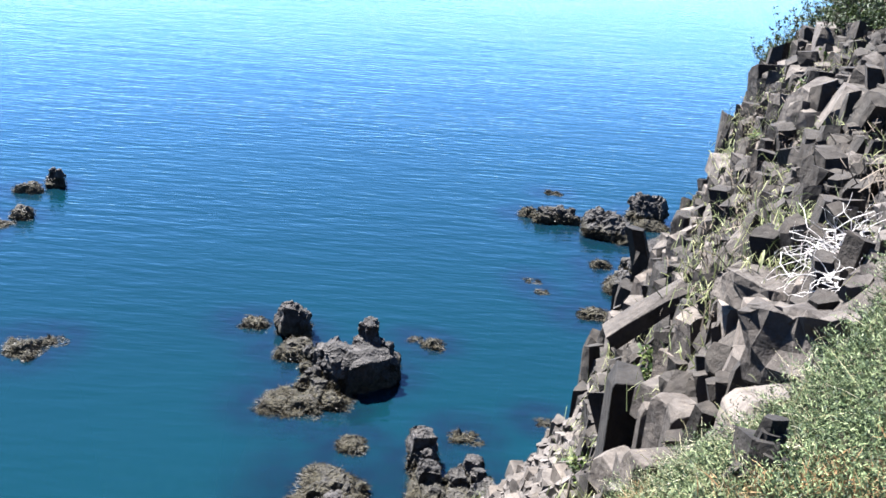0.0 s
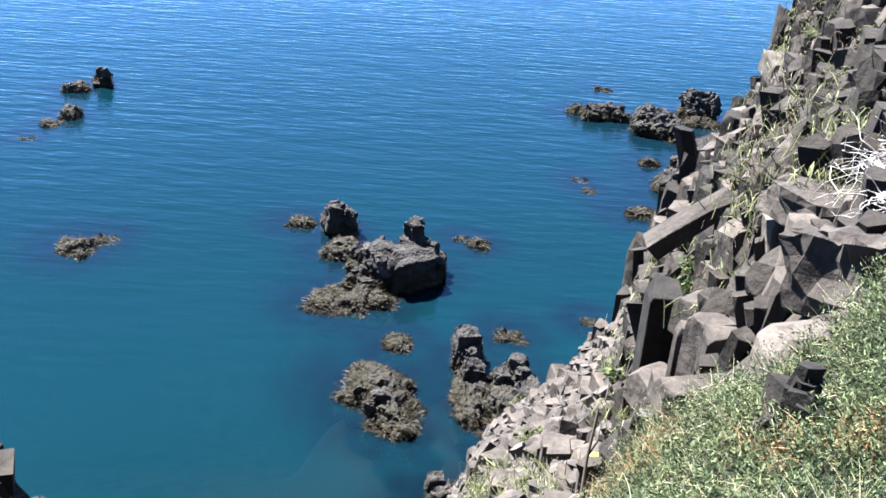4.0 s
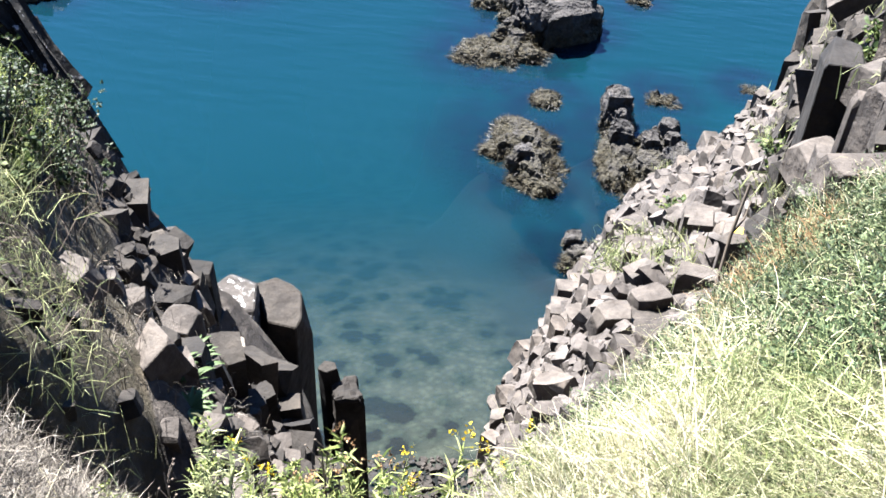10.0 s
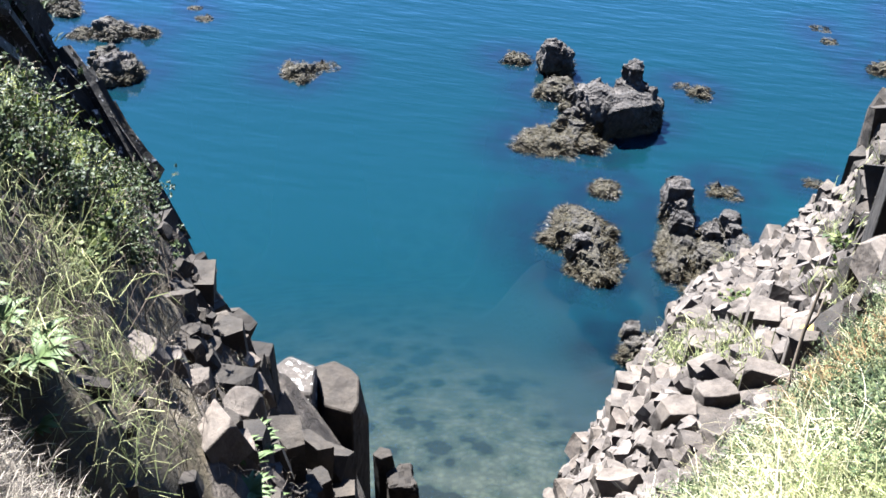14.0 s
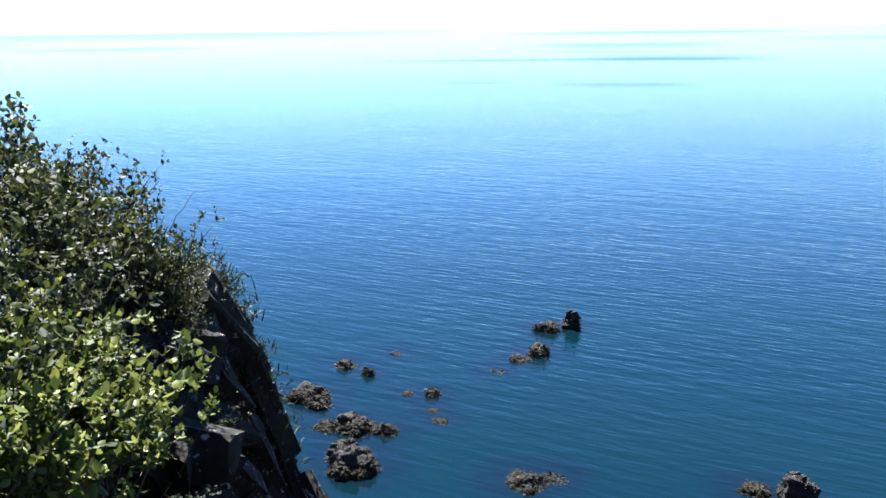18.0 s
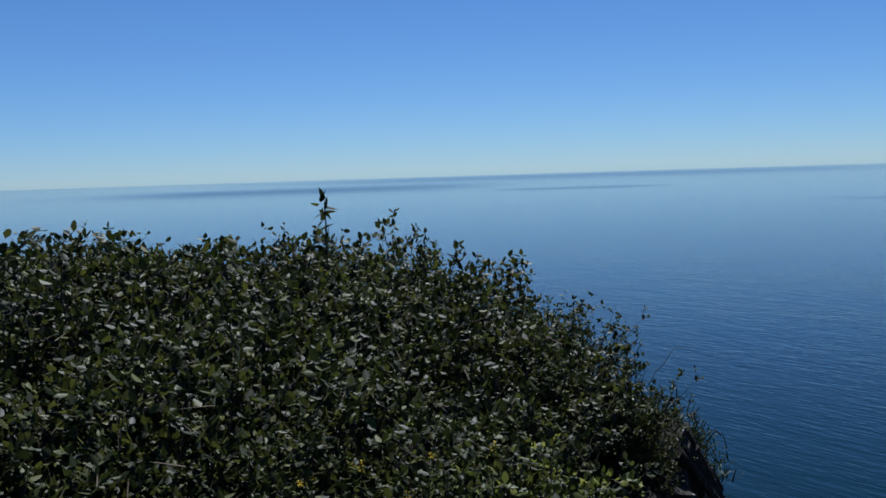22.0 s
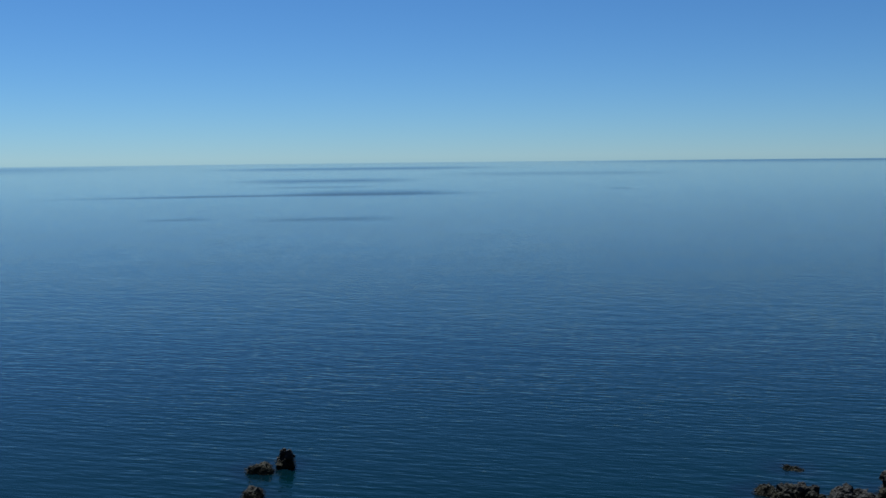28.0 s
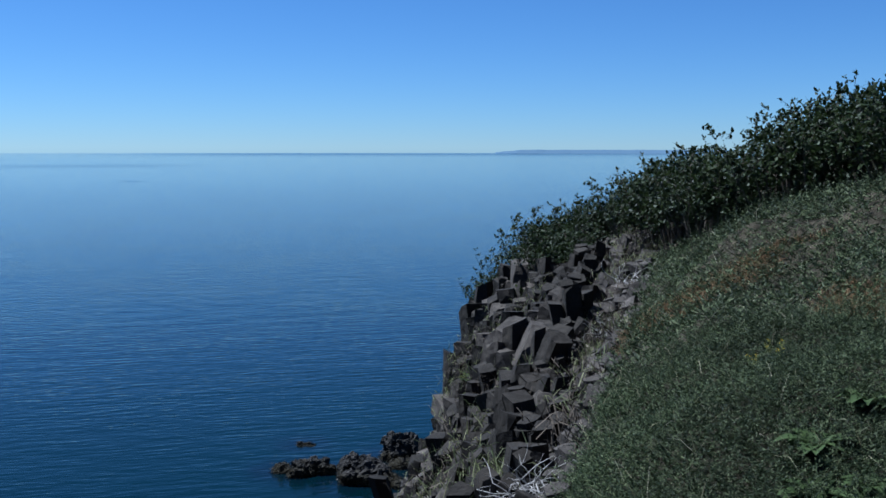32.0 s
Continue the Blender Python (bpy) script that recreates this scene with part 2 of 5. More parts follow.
def water_material():
    m, t, b = material("sea_water", 0.08)
    pos = where(t)
    big = noise_tex(t, node(t, "ShaderNodeVectorMath", {0: pos, 1: (0.02, 0.03, 1)}, operation="MULTIPLY").outputs[0], 1.0, 4)
    col = ramp(t, big, [(0.3, (0.0003, 0.0046, 0.0057)), (0.7, (0.0005, 0.0059, 0.0071))])
    offing = node(t, "ShaderNodeAttribute", attribute_name="offing").outputs["Fac"]
    col = mix(t, maths(t, "POWER", 2.718, maths(t, "MULTIPLY", offing, -0.125)), col, (0.0028, 0.0180, 0.0260))
    # dark halos round the rocks, painted into the water's colour for weed below
    halo = node(t, "ShaderNodeAttribute", attribute_name="weed_bed").outputs["Fac"]
    patchy = maths(t, "MULTIPLY", halo, ramp(t, noise_tex(t, pos, 0.9, 4), [(0.3, (0.35, 0.35, 0.35)), (0.6, (0.85, 0.85, 0.85))]))
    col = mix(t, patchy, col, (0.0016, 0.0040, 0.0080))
    t.links.new(col, b.inputs["Base Color"])
    b.inputs["IOR"].default_value = 1.33
    b.inputs["Specular IOR Level"].default_value = 0.3
    ruffle = node(t, "ShaderNodeAttribute", attribute_name="ruffle").outputs["Fac"]
    t.links.new(maths(t, "ADD", maths(t, "MULTIPLY", ruffle, 0.2), 0.07), b.inputs["Roughness"])
    turn = node(t, "ShaderNodeMapping", {"Vector": pos, "Rotation": (0, 0, radians(-12)), "Scale": (0.42, 1.5, 1)}).outputs[0]
    gust = ramp(t, noise_tex(t, pos, 0.035, 3), [(0.35, (0.6, 0.6, 0.6)), (0.65, (1, 1, 1))])
    waves = maths(t, "MULTIPLY", maths(t, "ADD", noise_tex(t, turn, 0.8, 2, 0.5), maths(t, "MULTIPLY", noise_tex(t, turn, 2.4, 1, 0.5), 0.3)), gust)
    open_sea = node(t, "ShaderNodeAttribute", attribute_name="open_sea").outputs["Fac"]
    swell = noise_tex(t, turn, 0.2, 3, 0.5)
    h = maths(t, "ADD", maths(t, "MULTIPLY", waves, 0.55), maths(t, "MULTIPLY", swell, 0.5))
    h = maths(t, "MULTIPLY", h, open_sea)
    bump(t, b, h, 0.9, 0.17)
    clear = maths(t, "POWER", 2.718, maths(t, "MULTIPLY", offing, -0.26))
    t.links.new(maths(t, "SUBTRACT", 1.0, clear), b.inputs["Alpha"])
    return m


GROUND, WATER = ground_material(), water_material()


# ---- helpers for meshes ----
def mesh_object(name, verts, faces, mat, parent=None, label="", smooth=False):
    me = bpy.data.meshes.new(name)
    if isinstance(verts, np.ndarray):
        k = faces.shape[1]
        me.vertices.add(len(verts))
        me.vertices.foreach_set("co", np.ascontiguousarray(verts, dtype=np.float32).ravel())
        me.loops.add(faces.size)
        me.loops.foreach_set("vertex_index", np.ascontiguousarray(faces, dtype=np.int32).ravel())
        me.polygons.add(len(faces))
        me.polygons.foreach_set("loop_start", np.arange(0, faces.size, k, dtype=np.int32))
        me.polygons.foreach_set("loop_total", np.full(len(faces), k, dtype=np.int32))
        me.update(calc_edges=True)
    else:
        me.from_pydata(verts, [], faces)
        me.update()
    if smooth:
        me.polygons.foreach_set("use_smooth", [True] * len(me.polygons))
    me.materials.append(mat)
    ob = new(name, me)
    if parent is not None:
        ob.parent = parent
    if label:
        tagged(ob, label)
    return ob


def part(name, bm, mat, parent, label=""):
    me = bpy.data.meshes.new(name)
    bm.to_mesh(me)
    bm.free()
    me.materials.append(mat)
    ob = new(name, me)
    ob.parent = parent
    return tagged(ob, label)


rng = np.random.default_rng(7)


def value_noise(x, y, seed=0):
    xi, yi = np.floor(x).astype(np.int64), np.floor(y).astype(np.int64)
    u, v = x - xi, y - yi
    u, v = u * u * (3 - 2 * u), v * v * (3 - 2 * v)

    def h(a, b):
        k = (a * 374761393 + b * 668265263 + seed * 974711) & 0x7FFFFFFF
        k = ((k ^ (k >> 13)) * 1274126177) & 0x7FFFFFFF
        return ((k ^ (k >> 16)) & 0xFFFF) / 65535.0

    return (h(xi, yi) * (1 - u) + h(xi + 1, yi) * u) * (1 - v) + (h(xi, yi + 1) * (1 - u) + h(xi + 1, yi + 1) * u) * v


def fractal(x, y, scale, octaves=4, seed=0):
    s, a, tot = 0.0, 1.0, 0.0
    for k in range(octaves):
        s = s + a * (value_noise(x * scale, y * scale, seed + k) - 0.5)
        tot += a
        a *= 0.5
        scale *= 2.03
    return s / tot * 2


# ---- the lie of the land, as lines round the viewpoint: heading, distance, height ----
BROW = [(-180, 3, 24.1), (-75, 3, 24.15), (-58, 3, 24.15), (-53, 2.4, 24.05), (-50, 2.0, 23.95), (-46, 1.75, 23.85), (-43, 1.6, 23.75), (-38, 1.35, 23.7),
        (-25, 1.25, 23.65), (-11, 1.25, 23.65), (-4, 1.5, 23.65), (4, 1.7, 23.65), (8, 1.9, 23.65), (15, 2.5, 23.75), (21, 3, 23.95),
        (27, 3.5, 24.1), (37, 4, 24.3), (180, 3, 24.1)]
SLOPE = [(-180, 8, 24.1), (-75, 9, 24.2), (-58, 7, 24.1), (-53, 5, 23.95), (-50, 5, 23.6), (-46, 5.5, 23.15), (-44, 6, 23.0), (-40, 6.5, 22.15), (-37, 7, 21.35), (-34, 7, 20.4),
         (-30, 4.6, 20.6), (-25, 3.6, 20.6), (-18, 2.6, 21.2), (-9, 2.6, 21.4), (-4, 3, 21.8), (0, 3.5, 21.6), (4, 4.8, 20.8), (8, 6.3, 20.2),
         (12, 6, 21.6), (16, 5.3, 22.5), (20, 5, 23.2), (22.5, 6, 23.3), (24, 9, 23.4), (27, 13, 24.2), (32, 13, 25.1), (40, 12, 25.6), (180, 8, 24.1)]
EDGE = [(-180, 40, 25), (-85, 30, 24.5), (-75, 18, 24), (-58, 12, 24.1), (-53, 9.5, 24.5), (-50, 8.7, 24.4), (-47.7, 8.8, 24.25), (-46, 9.5, 24.1), (-44.4, 10, 23.8),
        (-43, 10.4, 23.2), (-42.2, 10.7, 22.5), (-41.5, 10.8, 21.9), (-40.6, 10.8, 21.3), (-38.4, 10.5, 20.8), (-36.7, 9.9, 19.8), (-35, 9.5, 19.1), (-32.7, 8.8, 18.5), (-29.5, 8.5, 17.9), (-25, 8.5, 16.3),
        (-20.5, 6.2, 15.5), (-17, 4.5, 17.5), (-11, 4.5, 17.6),
        (-8.5, 9, 13.8), (-7, 11.5, 12.4), (-3.6, 14, 12.5), (0, 16, 13.5), (4, 17.5, 13.8), (8, 20, 14.4), (12, 25.3, 16.6), (14.5, 25.3, 19.2),
        (15.8, 24.5, 21.3), (18, 25, 22.8), (24, 27, 24.2), (32, 30, 25.5), (40, 40, 27), (180, 40, 25)]


HOLLOW = [(-53, 2.95, 23.1), (-48, 2.85, 22.5), (-43, 2.85, 22.0), (-38, 3.0, 21.35), (-34, 2.9, 21.2), (-31, 2.3, 21.9), (-27, 2.2, 22.0), (-23, 2.0, 22.2)]  # the shaded dip behind the brow
BANK = [(-53, 3.4, 23.5), (-48, 3.2, 23.3), (-43, 3.2, 22.85), (-38, 3.4, 22.1), (-33, 3.4, 21.7), (-28, 3.0, 21.6), (-23, 2.5, 21.6)]  # and its far side
TROUGH = [(-60, 0.5, 0), (-54, 0.6, -0.5), (-50, 0.65, -2.2), (-46, 0.7, -3.2), (-41, 0.72, -3.6), (-36, 0.6, -2.0), (-30, 0.6, -1.5), (-24, 0.5, -1),
          (-18, 0.5, 0), (180, 0.5, 0)]  # heading, how far out between slope and edge, and the dip there


def line(table, az):
    a = np.array(table)
    return np.interp(az, a[:, 0], a[:, 1]), np.interp(az, a[:, 0], a[:, 2])


TURF = [(-180, 60), (-52, 12), (-50, 5), (-46, 6), (-40, 6.8), (-36.5, 7.0), (-35.5, 1.6), (-20, 1.4), (-9, 1.55), (-4, 2.1), (2.6, 2.9), (7.7, 4.5), (12, 4.9),
        (17, 4.1), (20.6, 3.5), (22.3, 3.7), (24.5, 4.1), (26, 4.5), (26.5, 9), (27, 16), (28.5, 25), (180, 60)]  # heading, how far out the turf reaches

REEFS = []  # x, y, spread, rise


def land(x, y, reefs=True):
    x, y = np.asarray(x, float), np.asarray(y, float)
    az, r = np.degrees(np.arctan2(x, y)), np.hypot(x, y)
    (ra, za), (rb, zb), (rc, zc) = line(BROW, az), line(SLOPE, az), line(EDGE, az)
    tf, dip = line(TROUGH, az)
    dell = np.clip(np.minimum((az + 53) / 4, (-21 - az) / 4), 0, 1)
    (rh, zh), (rk, zk) = line(HOLLOW, az), line(BANK, az)
    rh, zh = ra + (rb - ra) * 0.33 * (1 - dell) + (rh - ra) * dell, (za + (zb - za) * 0.33) * (1 - dell) + zh * dell
    rk, zk = ra + (rb - ra) * 0.66 * (1 - dell) + (rk - ra) * dell, (za + (zb - za) * 0.66) * (1 - dell) + zk * dell
    rt, zt = rb + (rc - rb) * tf, zb + (zc - zb) * tf + dip
    gully = np.clip(1 - np.abs(az + 14) / 8, 0, 1)
    rd = rc + 2.2 + gully * 9.5
    z = np.where(r < ra, 24.1 + (za - 24.1) * (r / ra) ** 2,
                 np.where(r < rh, za + (zh - za) * (r - ra) / (rh - ra), np.where(r < rk, zh + (zk - zh) * (r - rh) / (rk - rh), np.where(r < rb, zk + (zb - zk) * (r - rk) / (rb - rk),
                          np.where(r < rt, zb + (zt - zb) * (r - rb) / (rt - rb), np.where(r < rc, zt + (zc - zt) * (r - rt) / (rc - rt), zc + (-1.2 - zc) * (r - rc) / (rd - rc)))))))
    bed = -0.3 - 0.17 * np.maximum(r - 20, 0) - 0.055 * np.maximum(r - 24, 0) ** 1.5 + gully * 0.4 * np.exp(-np.maximum(r - 18, 0) / 3)
    bed = np.maximum(bed, -14)
    for px, py, spread, rise in (REEFS if reefs else ()):
        d2 = ((x - px) ** 2 + (y - py) ** 2) / spread ** 2
        bed = np.maximum(bed, bed + (rise - bed) * np.exp(-d2 * d2))
    z = np.where(r > rd, bed, np.maximum(z, bed))
    rough = np.clip((r - ra) / 2, 0, 1) * np.where(z > 0.3, 1, 0.35)
    z = z + dell * 0.3 * fractal(x, y, 2.6, 4, 12) * np.clip((r - ra) / 0.3, 0, 1) * np.clip((rb - r) / 0.6, 0, 1)
    return z + rough * 0.28 * fractal(x, y, 0.9, 4, 3) + np.clip((r - rc) / 1, 0, 1) * (z > 0.3) * 0.5 * fractal(x, y, 1.5, 3, 9)


def cover(x, y):
    """1 where turf covers the ground, 0 where rock is bare."""
    az, r = np.degrees(np.arctan2(x, y)), np.hypot(x, y)
    a = np.array(TURF)
    reach = np.interp(az, a[:, 0], a[:, 1])
    rc, _ = line(EDGE, az)
    c = np.clip((np.minimum(reach, rc - 0.5) - r) / 0.8 + 0.5 + 0.6 * fractal(x, y, 0.9, 3, 5), 0, 1)
    return c


# ---- rocks in the sea ----
def ribbons(base, direction, length, width, droop):
    """Bent tapering blades from arrays of feet and directions: vertices and triangles."""
    n = len(base)
    side = np.cross(direction, rng.normal(size=(n, 3)))
    side /= np.linalg.norm(side, axis=1)[:, None] + 1e-9
    side *= width[:, None] / 2
    mid = base + direction * (length * 0.55)[:, None]
    tip = mid + direction * (length * 0.45)[:, None] - np.array([0, 0, 1]) * (length * droop)[:, None]
    verts = np.stack([base - side, base + side, mid - side * 0.8, mid + side * 0.8, tip], 1).reshape(-1, 3)
    k = np.arange(n)[:, None] * 5
    tris = np.concatenate([k + np.array([[0, 1, 3]]), k + np.array([[0, 3, 2]]), k + np.array([[2, 3, 4]])], 1).reshape(-1, 3)
    return verts, tris


def lump(bm, cx, cy, rx, ry, top, seed, base=-1.6, level=4, square=0.75, crag=1.0):
    """A mass of rock with broken flat faces, from below the water up to its top."""
    made = bmesh.ops.create_icosphere(bm, subdivisions=level, radius=1.0)["verts"]
    off = Vector((seed * 3.7, seed * 1.9, seed * 5.3))
    r = random.Random(seed)
    cuts = []
    for k in range(15):
        a, s = r.uniform(0, 6.28), r.uniform(-0.5, 0.9)
        c = math.sqrt(1 - s * s)
        cuts.append((Vector((math.cos(a) * c, math.sin(a) * c, s)), r.uniform(0.72, 0.97)))
    mid, half = (top + base) / 2, (top - base) / 2
    small = min(1.0, rx)
    for v in made:
        p = v.co.copy()
        reach = 1.0
        for n, d in cuts:
            f = p.dot(n)
            if f > 0.05:
                reach = min(reach, d / f)
        q = Vector([math.copysign(abs(c) ** square, c) for c in p]) * reach
        w = Vector((q.x * rx, q.y * ry, q.z * half))
        d, near = noise.voronoi(Vector((w.x, w.y, w.z * 1.3)) * 1.1 + off)
        e, close = noise.voronoi(Vector((w.x, w.y, w.z * 1.5)) * 2.7 + off)
        k = 0.42 * noise.noise(near[0] * 9.7) + 0.22 * noise.noise(close[0] * 7.3) - 0.9 * max(0.0, 0.12 - (d[1] - d[0])) - 0.5 * max(0.0, 0.1 - (e[1] - e[0])) + 0.10 * noise.fractal(w * 1.1 + off, 0.9, 2.1, 4)
        w += (p + Vector((0, 0, 0.25 * p.z))) * k * crag * small
        v.co = (cx + w.x, cy + w.y, mid + w.z)


def kelp_fringe(bm_verts, seed, count, size=0.34):
    """Strands of weed that drape over the wet rock and float out at its foot."""
    g = np.random.default_rng(seed)
    wet = np.array([v for v in bm_verts if -0.25 < v[2] < 0.75])
    if len(wet) < 8:
        return None
    at = wet[g.integers(0, len(wet), count)] + g.normal(size=(count, 3)) * 0.04
    mid = wet.mean(0)
    out = at - mid
    out[:, 2] = 0
    out /= np.linalg.norm(out, axis=1)[:, None] + 1e-6
    d = out + g.normal(size=(count, 3)) * np.array([0.45, 0.45, 0.12]) - np.array([0, 0, 0.25]) * np.clip(at[:, 2:] + 0.1, 0, 1)
    d[:, 2] = np.where(at[:, 2] < 0.05, 0.02, d[:, 2])
    at[:, 2] = np.maximum(at[:, 2], -0.03)
    d /= np.linalg.norm(d, axis=1)[:, None]
    return ribbons(at + np.array([0, 0, 0.03]), d, g.uniform(0.4, 1.3, count) * size, g.uniform(0.012, 0.028, count), g.uniform(0, 0.05, count))


def hewn(w, d, h, seed, sides=4, cuts=4, rough=0.0, bevel=0.0, fine=2):
    """A block of jointed basalt: an uneven prism with split corners, its top at z 0."""
    r = random.Random(seed)
    bm = bmesh.new()
    sx, sy = r.uniform(-0.16, 0.16), r.uniform(-0.16, 0.16)
    reach = 0.707 if sides == 4 else 0.56
    corners = []
    for k in range(sides):
        a = 6.283 * (k + 0.5 + r.uniform(-0.13, 0.13)) / sides
        f = reach * r.uniform(0.86, 1.06)
        corners.append((math.cos(a) * f, math.sin(a) * f))
    low = [bm.verts.new((x * w * 1.03, y * d * 1.03, -h)) for x, y in corners]
    high = [bm.verts.new((x * w * 0.96, y * d * 0.96, (sx * x + sy * y) * min(w, d, h))) for x, y in corners]
    for k in range(sides):
        bm.faces.new((low[k], low[(k + 1) % sides], high[(k + 1) % sides], high[k]))
    bm.faces.new(high)
    bm.faces.new(low[::-1])
    small = min(w, d, h)
    for k in range(cuts):
        a, up = r.uniform(0, 6.283), r.uniform(-0.1, 0.85)
        n = Vector((math.cos(a) * math.sqrt(1 - up * up), math.sin(a) * math.sqrt(1 - up * up), up))
        far = max(v.co.dot(n) for v in bm.verts)
        bmesh.ops.bisect_plane(bm, geom=bm.verts[:] + bm.edges[:] + bm.faces[:], plane_co=n * (far - small * r.uniform(0.05, 0.2)), plane_no=n, clear_outer=True)
        bmesh.ops.holes_fill(bm, edges=bm.edges[:])
    if bevel or rough:
        bmesh.ops.bevel(bm, geom=bm.edges[:], offset=small * max(bevel, 0.015 if rough else 0.0), segments=1, affect="EDGES")
    if rough:
        bmesh.ops.triangulate(bm, faces=bm.faces[:])
        for k in range(fine):
            bmesh.ops.subdivide_edges(bm, edges=[e for e in bm.edges if e.calc_length() > small * 0.5 / fine ** 1.5], cuts=1)
            bmesh.ops.triangulate(bm, faces=bm.faces[:])
        bm.normal_update()
        off = Vector((seed * 1.7, seed * 0.9, seed * 0.37))
        for v in bm.verts:
            p = v.co / small
            e, near = noise.voronoi(p * 1.6 + off)
            v.co += v.normal * small * rough * (0.19 * noise.noise(near[0] * 7.7) + 0.05 * noise.noise(p * 3.1 + off) + 0.11 * noise.noise(noise.voronoi(p * 4.3 + off)[1][0] * 5.1) + 0.05 * noise.noise(noise.voronoi(p * 9.1 + off)[1][0] * 6.3) - 0.25 * max(0.0, 0.1 - (e[1] - e[0])))
    bmesh.ops.recalc_face_normals(bm, faces=bm.faces[:])
    return bm


def mesh_of(name, bm, mat):
    me = bpy.data.meshes.new(name)
    bm.to_mesh(me)
    bm.free()
    me.materials.append(mat)
    return me


def sea_rock(name, label, lumps, chunks=(), group="", level=5):
    rock = tagged(new(name), label, "rock", group)
    rock.location = (lumps[0][0], lumps[0][1], 0)
    r = random.Random(len(label) + int(lumps[0][0] * 7))
    crags = list(chunks)
    for k, (x, y, rx, ry, top, *form) in enumerate(lumps):
        if form:
            bm = hewn(rx * 1.9, ry * 1.9, top + 1.2, k * 31 + int(abs(x) * 10), 5, 14, 1.5, fine=5)
            bm.transform(Matrix.Translation((x - lumps[0][0], y - lumps[0][1], top)))
        else:
            bm = bmesh.new()
            lump(bm, x - lumps[0][0], y - lumps[0][1], rx, ry, top, len(label) + k * 1.37 + x * 0.1, level=level, crag=0.75 if top < 1.0 else 1.0)
        spots = [tuple(v.co) for v in bm.verts]
        mass = part("rock_mass", bm, ROCK_SEA, rock)
        weed = kelp_fringe(spots, int(abs(x * 13 + y)), int(300 + 500 * rx * ry), 0.16 + 0.08 * min(rx, 1.5))
        if weed is not None:
            tagged(mesh_object("seaweed", *weed, KELP, mass), "brown bladder weed fringing the waterline", kind="stuff")
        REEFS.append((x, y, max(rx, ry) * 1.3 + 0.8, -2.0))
        if top > 0.95:
            for j in range(int(4 + rx * ry * 3)):
                a, f, s = r.uniform(0, 6.28), math.sqrt(r.uniform(0, 0.9)), r.choice((0.25, 0.35, 0.45, 0.7, 0.9)) * min(1.0, 0.4 + 0.4 * rx)
                crags.append((x + math.cos(a) * f * rx, y + math.sin(a) * f * ry, top * (1 - f ** 3 * 0.8) - s * 0.75, s, s * r.uniform(0.6, 1), s * r.uniform(0.8, 1.15), r.uniform(0, 360), r.gauss(0, 20)))
    for k, c in enumerate(crags):
        x, y, z, w, d, h, turn, tilt = c
        bm = hewn(w, d, h, int(k * 23 + abs(x) * 10), 4 + k % 2, 5, 1.0)
        bm.transform(pose(x - lumps[0][0], y - lumps[0][1], z + h, tilt, tilt * 0.7, turn))
        part("boulder", bm, ROCK_SEA, rock)
    return rock


REEF = "rocks standing in the cove"
sea_rock("rock_island", "broken grey basalt islet with a dark shaded block and weedy shelf", [
    (-6.1, 47.5, 1.8, 1.6, 1.8, 0.5), (-4.5, 47.9, 1.1, 1.3, 1.9, 0.5), (-8.2, 44.2, 1.8, 1.7, 0.65), (-9.2, 44.0, 1.2, 1.2, 0.55), (-6.6, 44.6, 1.4, 0.9, 0.5),
    (-7.4, 46.3, 1.2, 1.2, 1.0), (-9.3, 50.0, 1.2, 1.3, 0.6), (-7.8, 48.9, 1.1, 1.3, 1.1), (-9.9, 52.4, 0.95, 0.8, 1.9, 0.45)],
    [(-10.0, 52.3, 0.5, 1.5, 1.3, 1.45, 20, 3), (-4.9, 48.5, 1.5, 1.2, 1.1, 1.5, 10, 6), (-5.0, 48.4, 1.4, 1.4, 1.2, 0.7, 40, 3), (-6.6, 47.4, 0.6, 1.2, 1.1, 1.5, 33, 5),
     (-7.2, 47.6, 0.6, 1.1, 1.0, 1.2, 70, 7), (-6.0, 46.6, 0.6, 1.1, 0.9, 1.2, 15, 3), (-5.0, 46.9, -0.3, 2.6, 1.8, 2.2, 35, 4), (-3.7, 48.3, -0.2, 1.2, 1.3, 1.4, 5, 4)], REEF)
sea_rock("sea_rock", "small weed-covered rock just above the water beside the islet", [(-12.5, 53.2, 1.0, 0.9, 0.4)], (), REEF, 4)
sea_rock("sea_rock", "small weedy rock awash at low tide", [(-1.6, 52.2, 0.8, 0.7, 0.35), (-2.6, 52.9, 0.5, 0.5, 0.1)], (), REEF, 4)
sea_rock("sea_rock", "rounded brown rock capped with seaweed and one dark block", [(-5.3, 36.6, 1.8, 2.0, 0.75), (-4.2, 34.6, 1.3, 1.6, 0.65)],
         [(-4.9, 35.0, 0.4, 0.8, 0.7, 0.75, 30, 6), (-5.2, 34.4, 0.3, 0.5, 0.5, 0.6, 10, 9)], REEF)
sea_rock("sea_rock", "low weedy rock barely breaking the surface", [(-4.9, 40.7, 0.9, 0.8, 0.3)], (), REEF, 4)
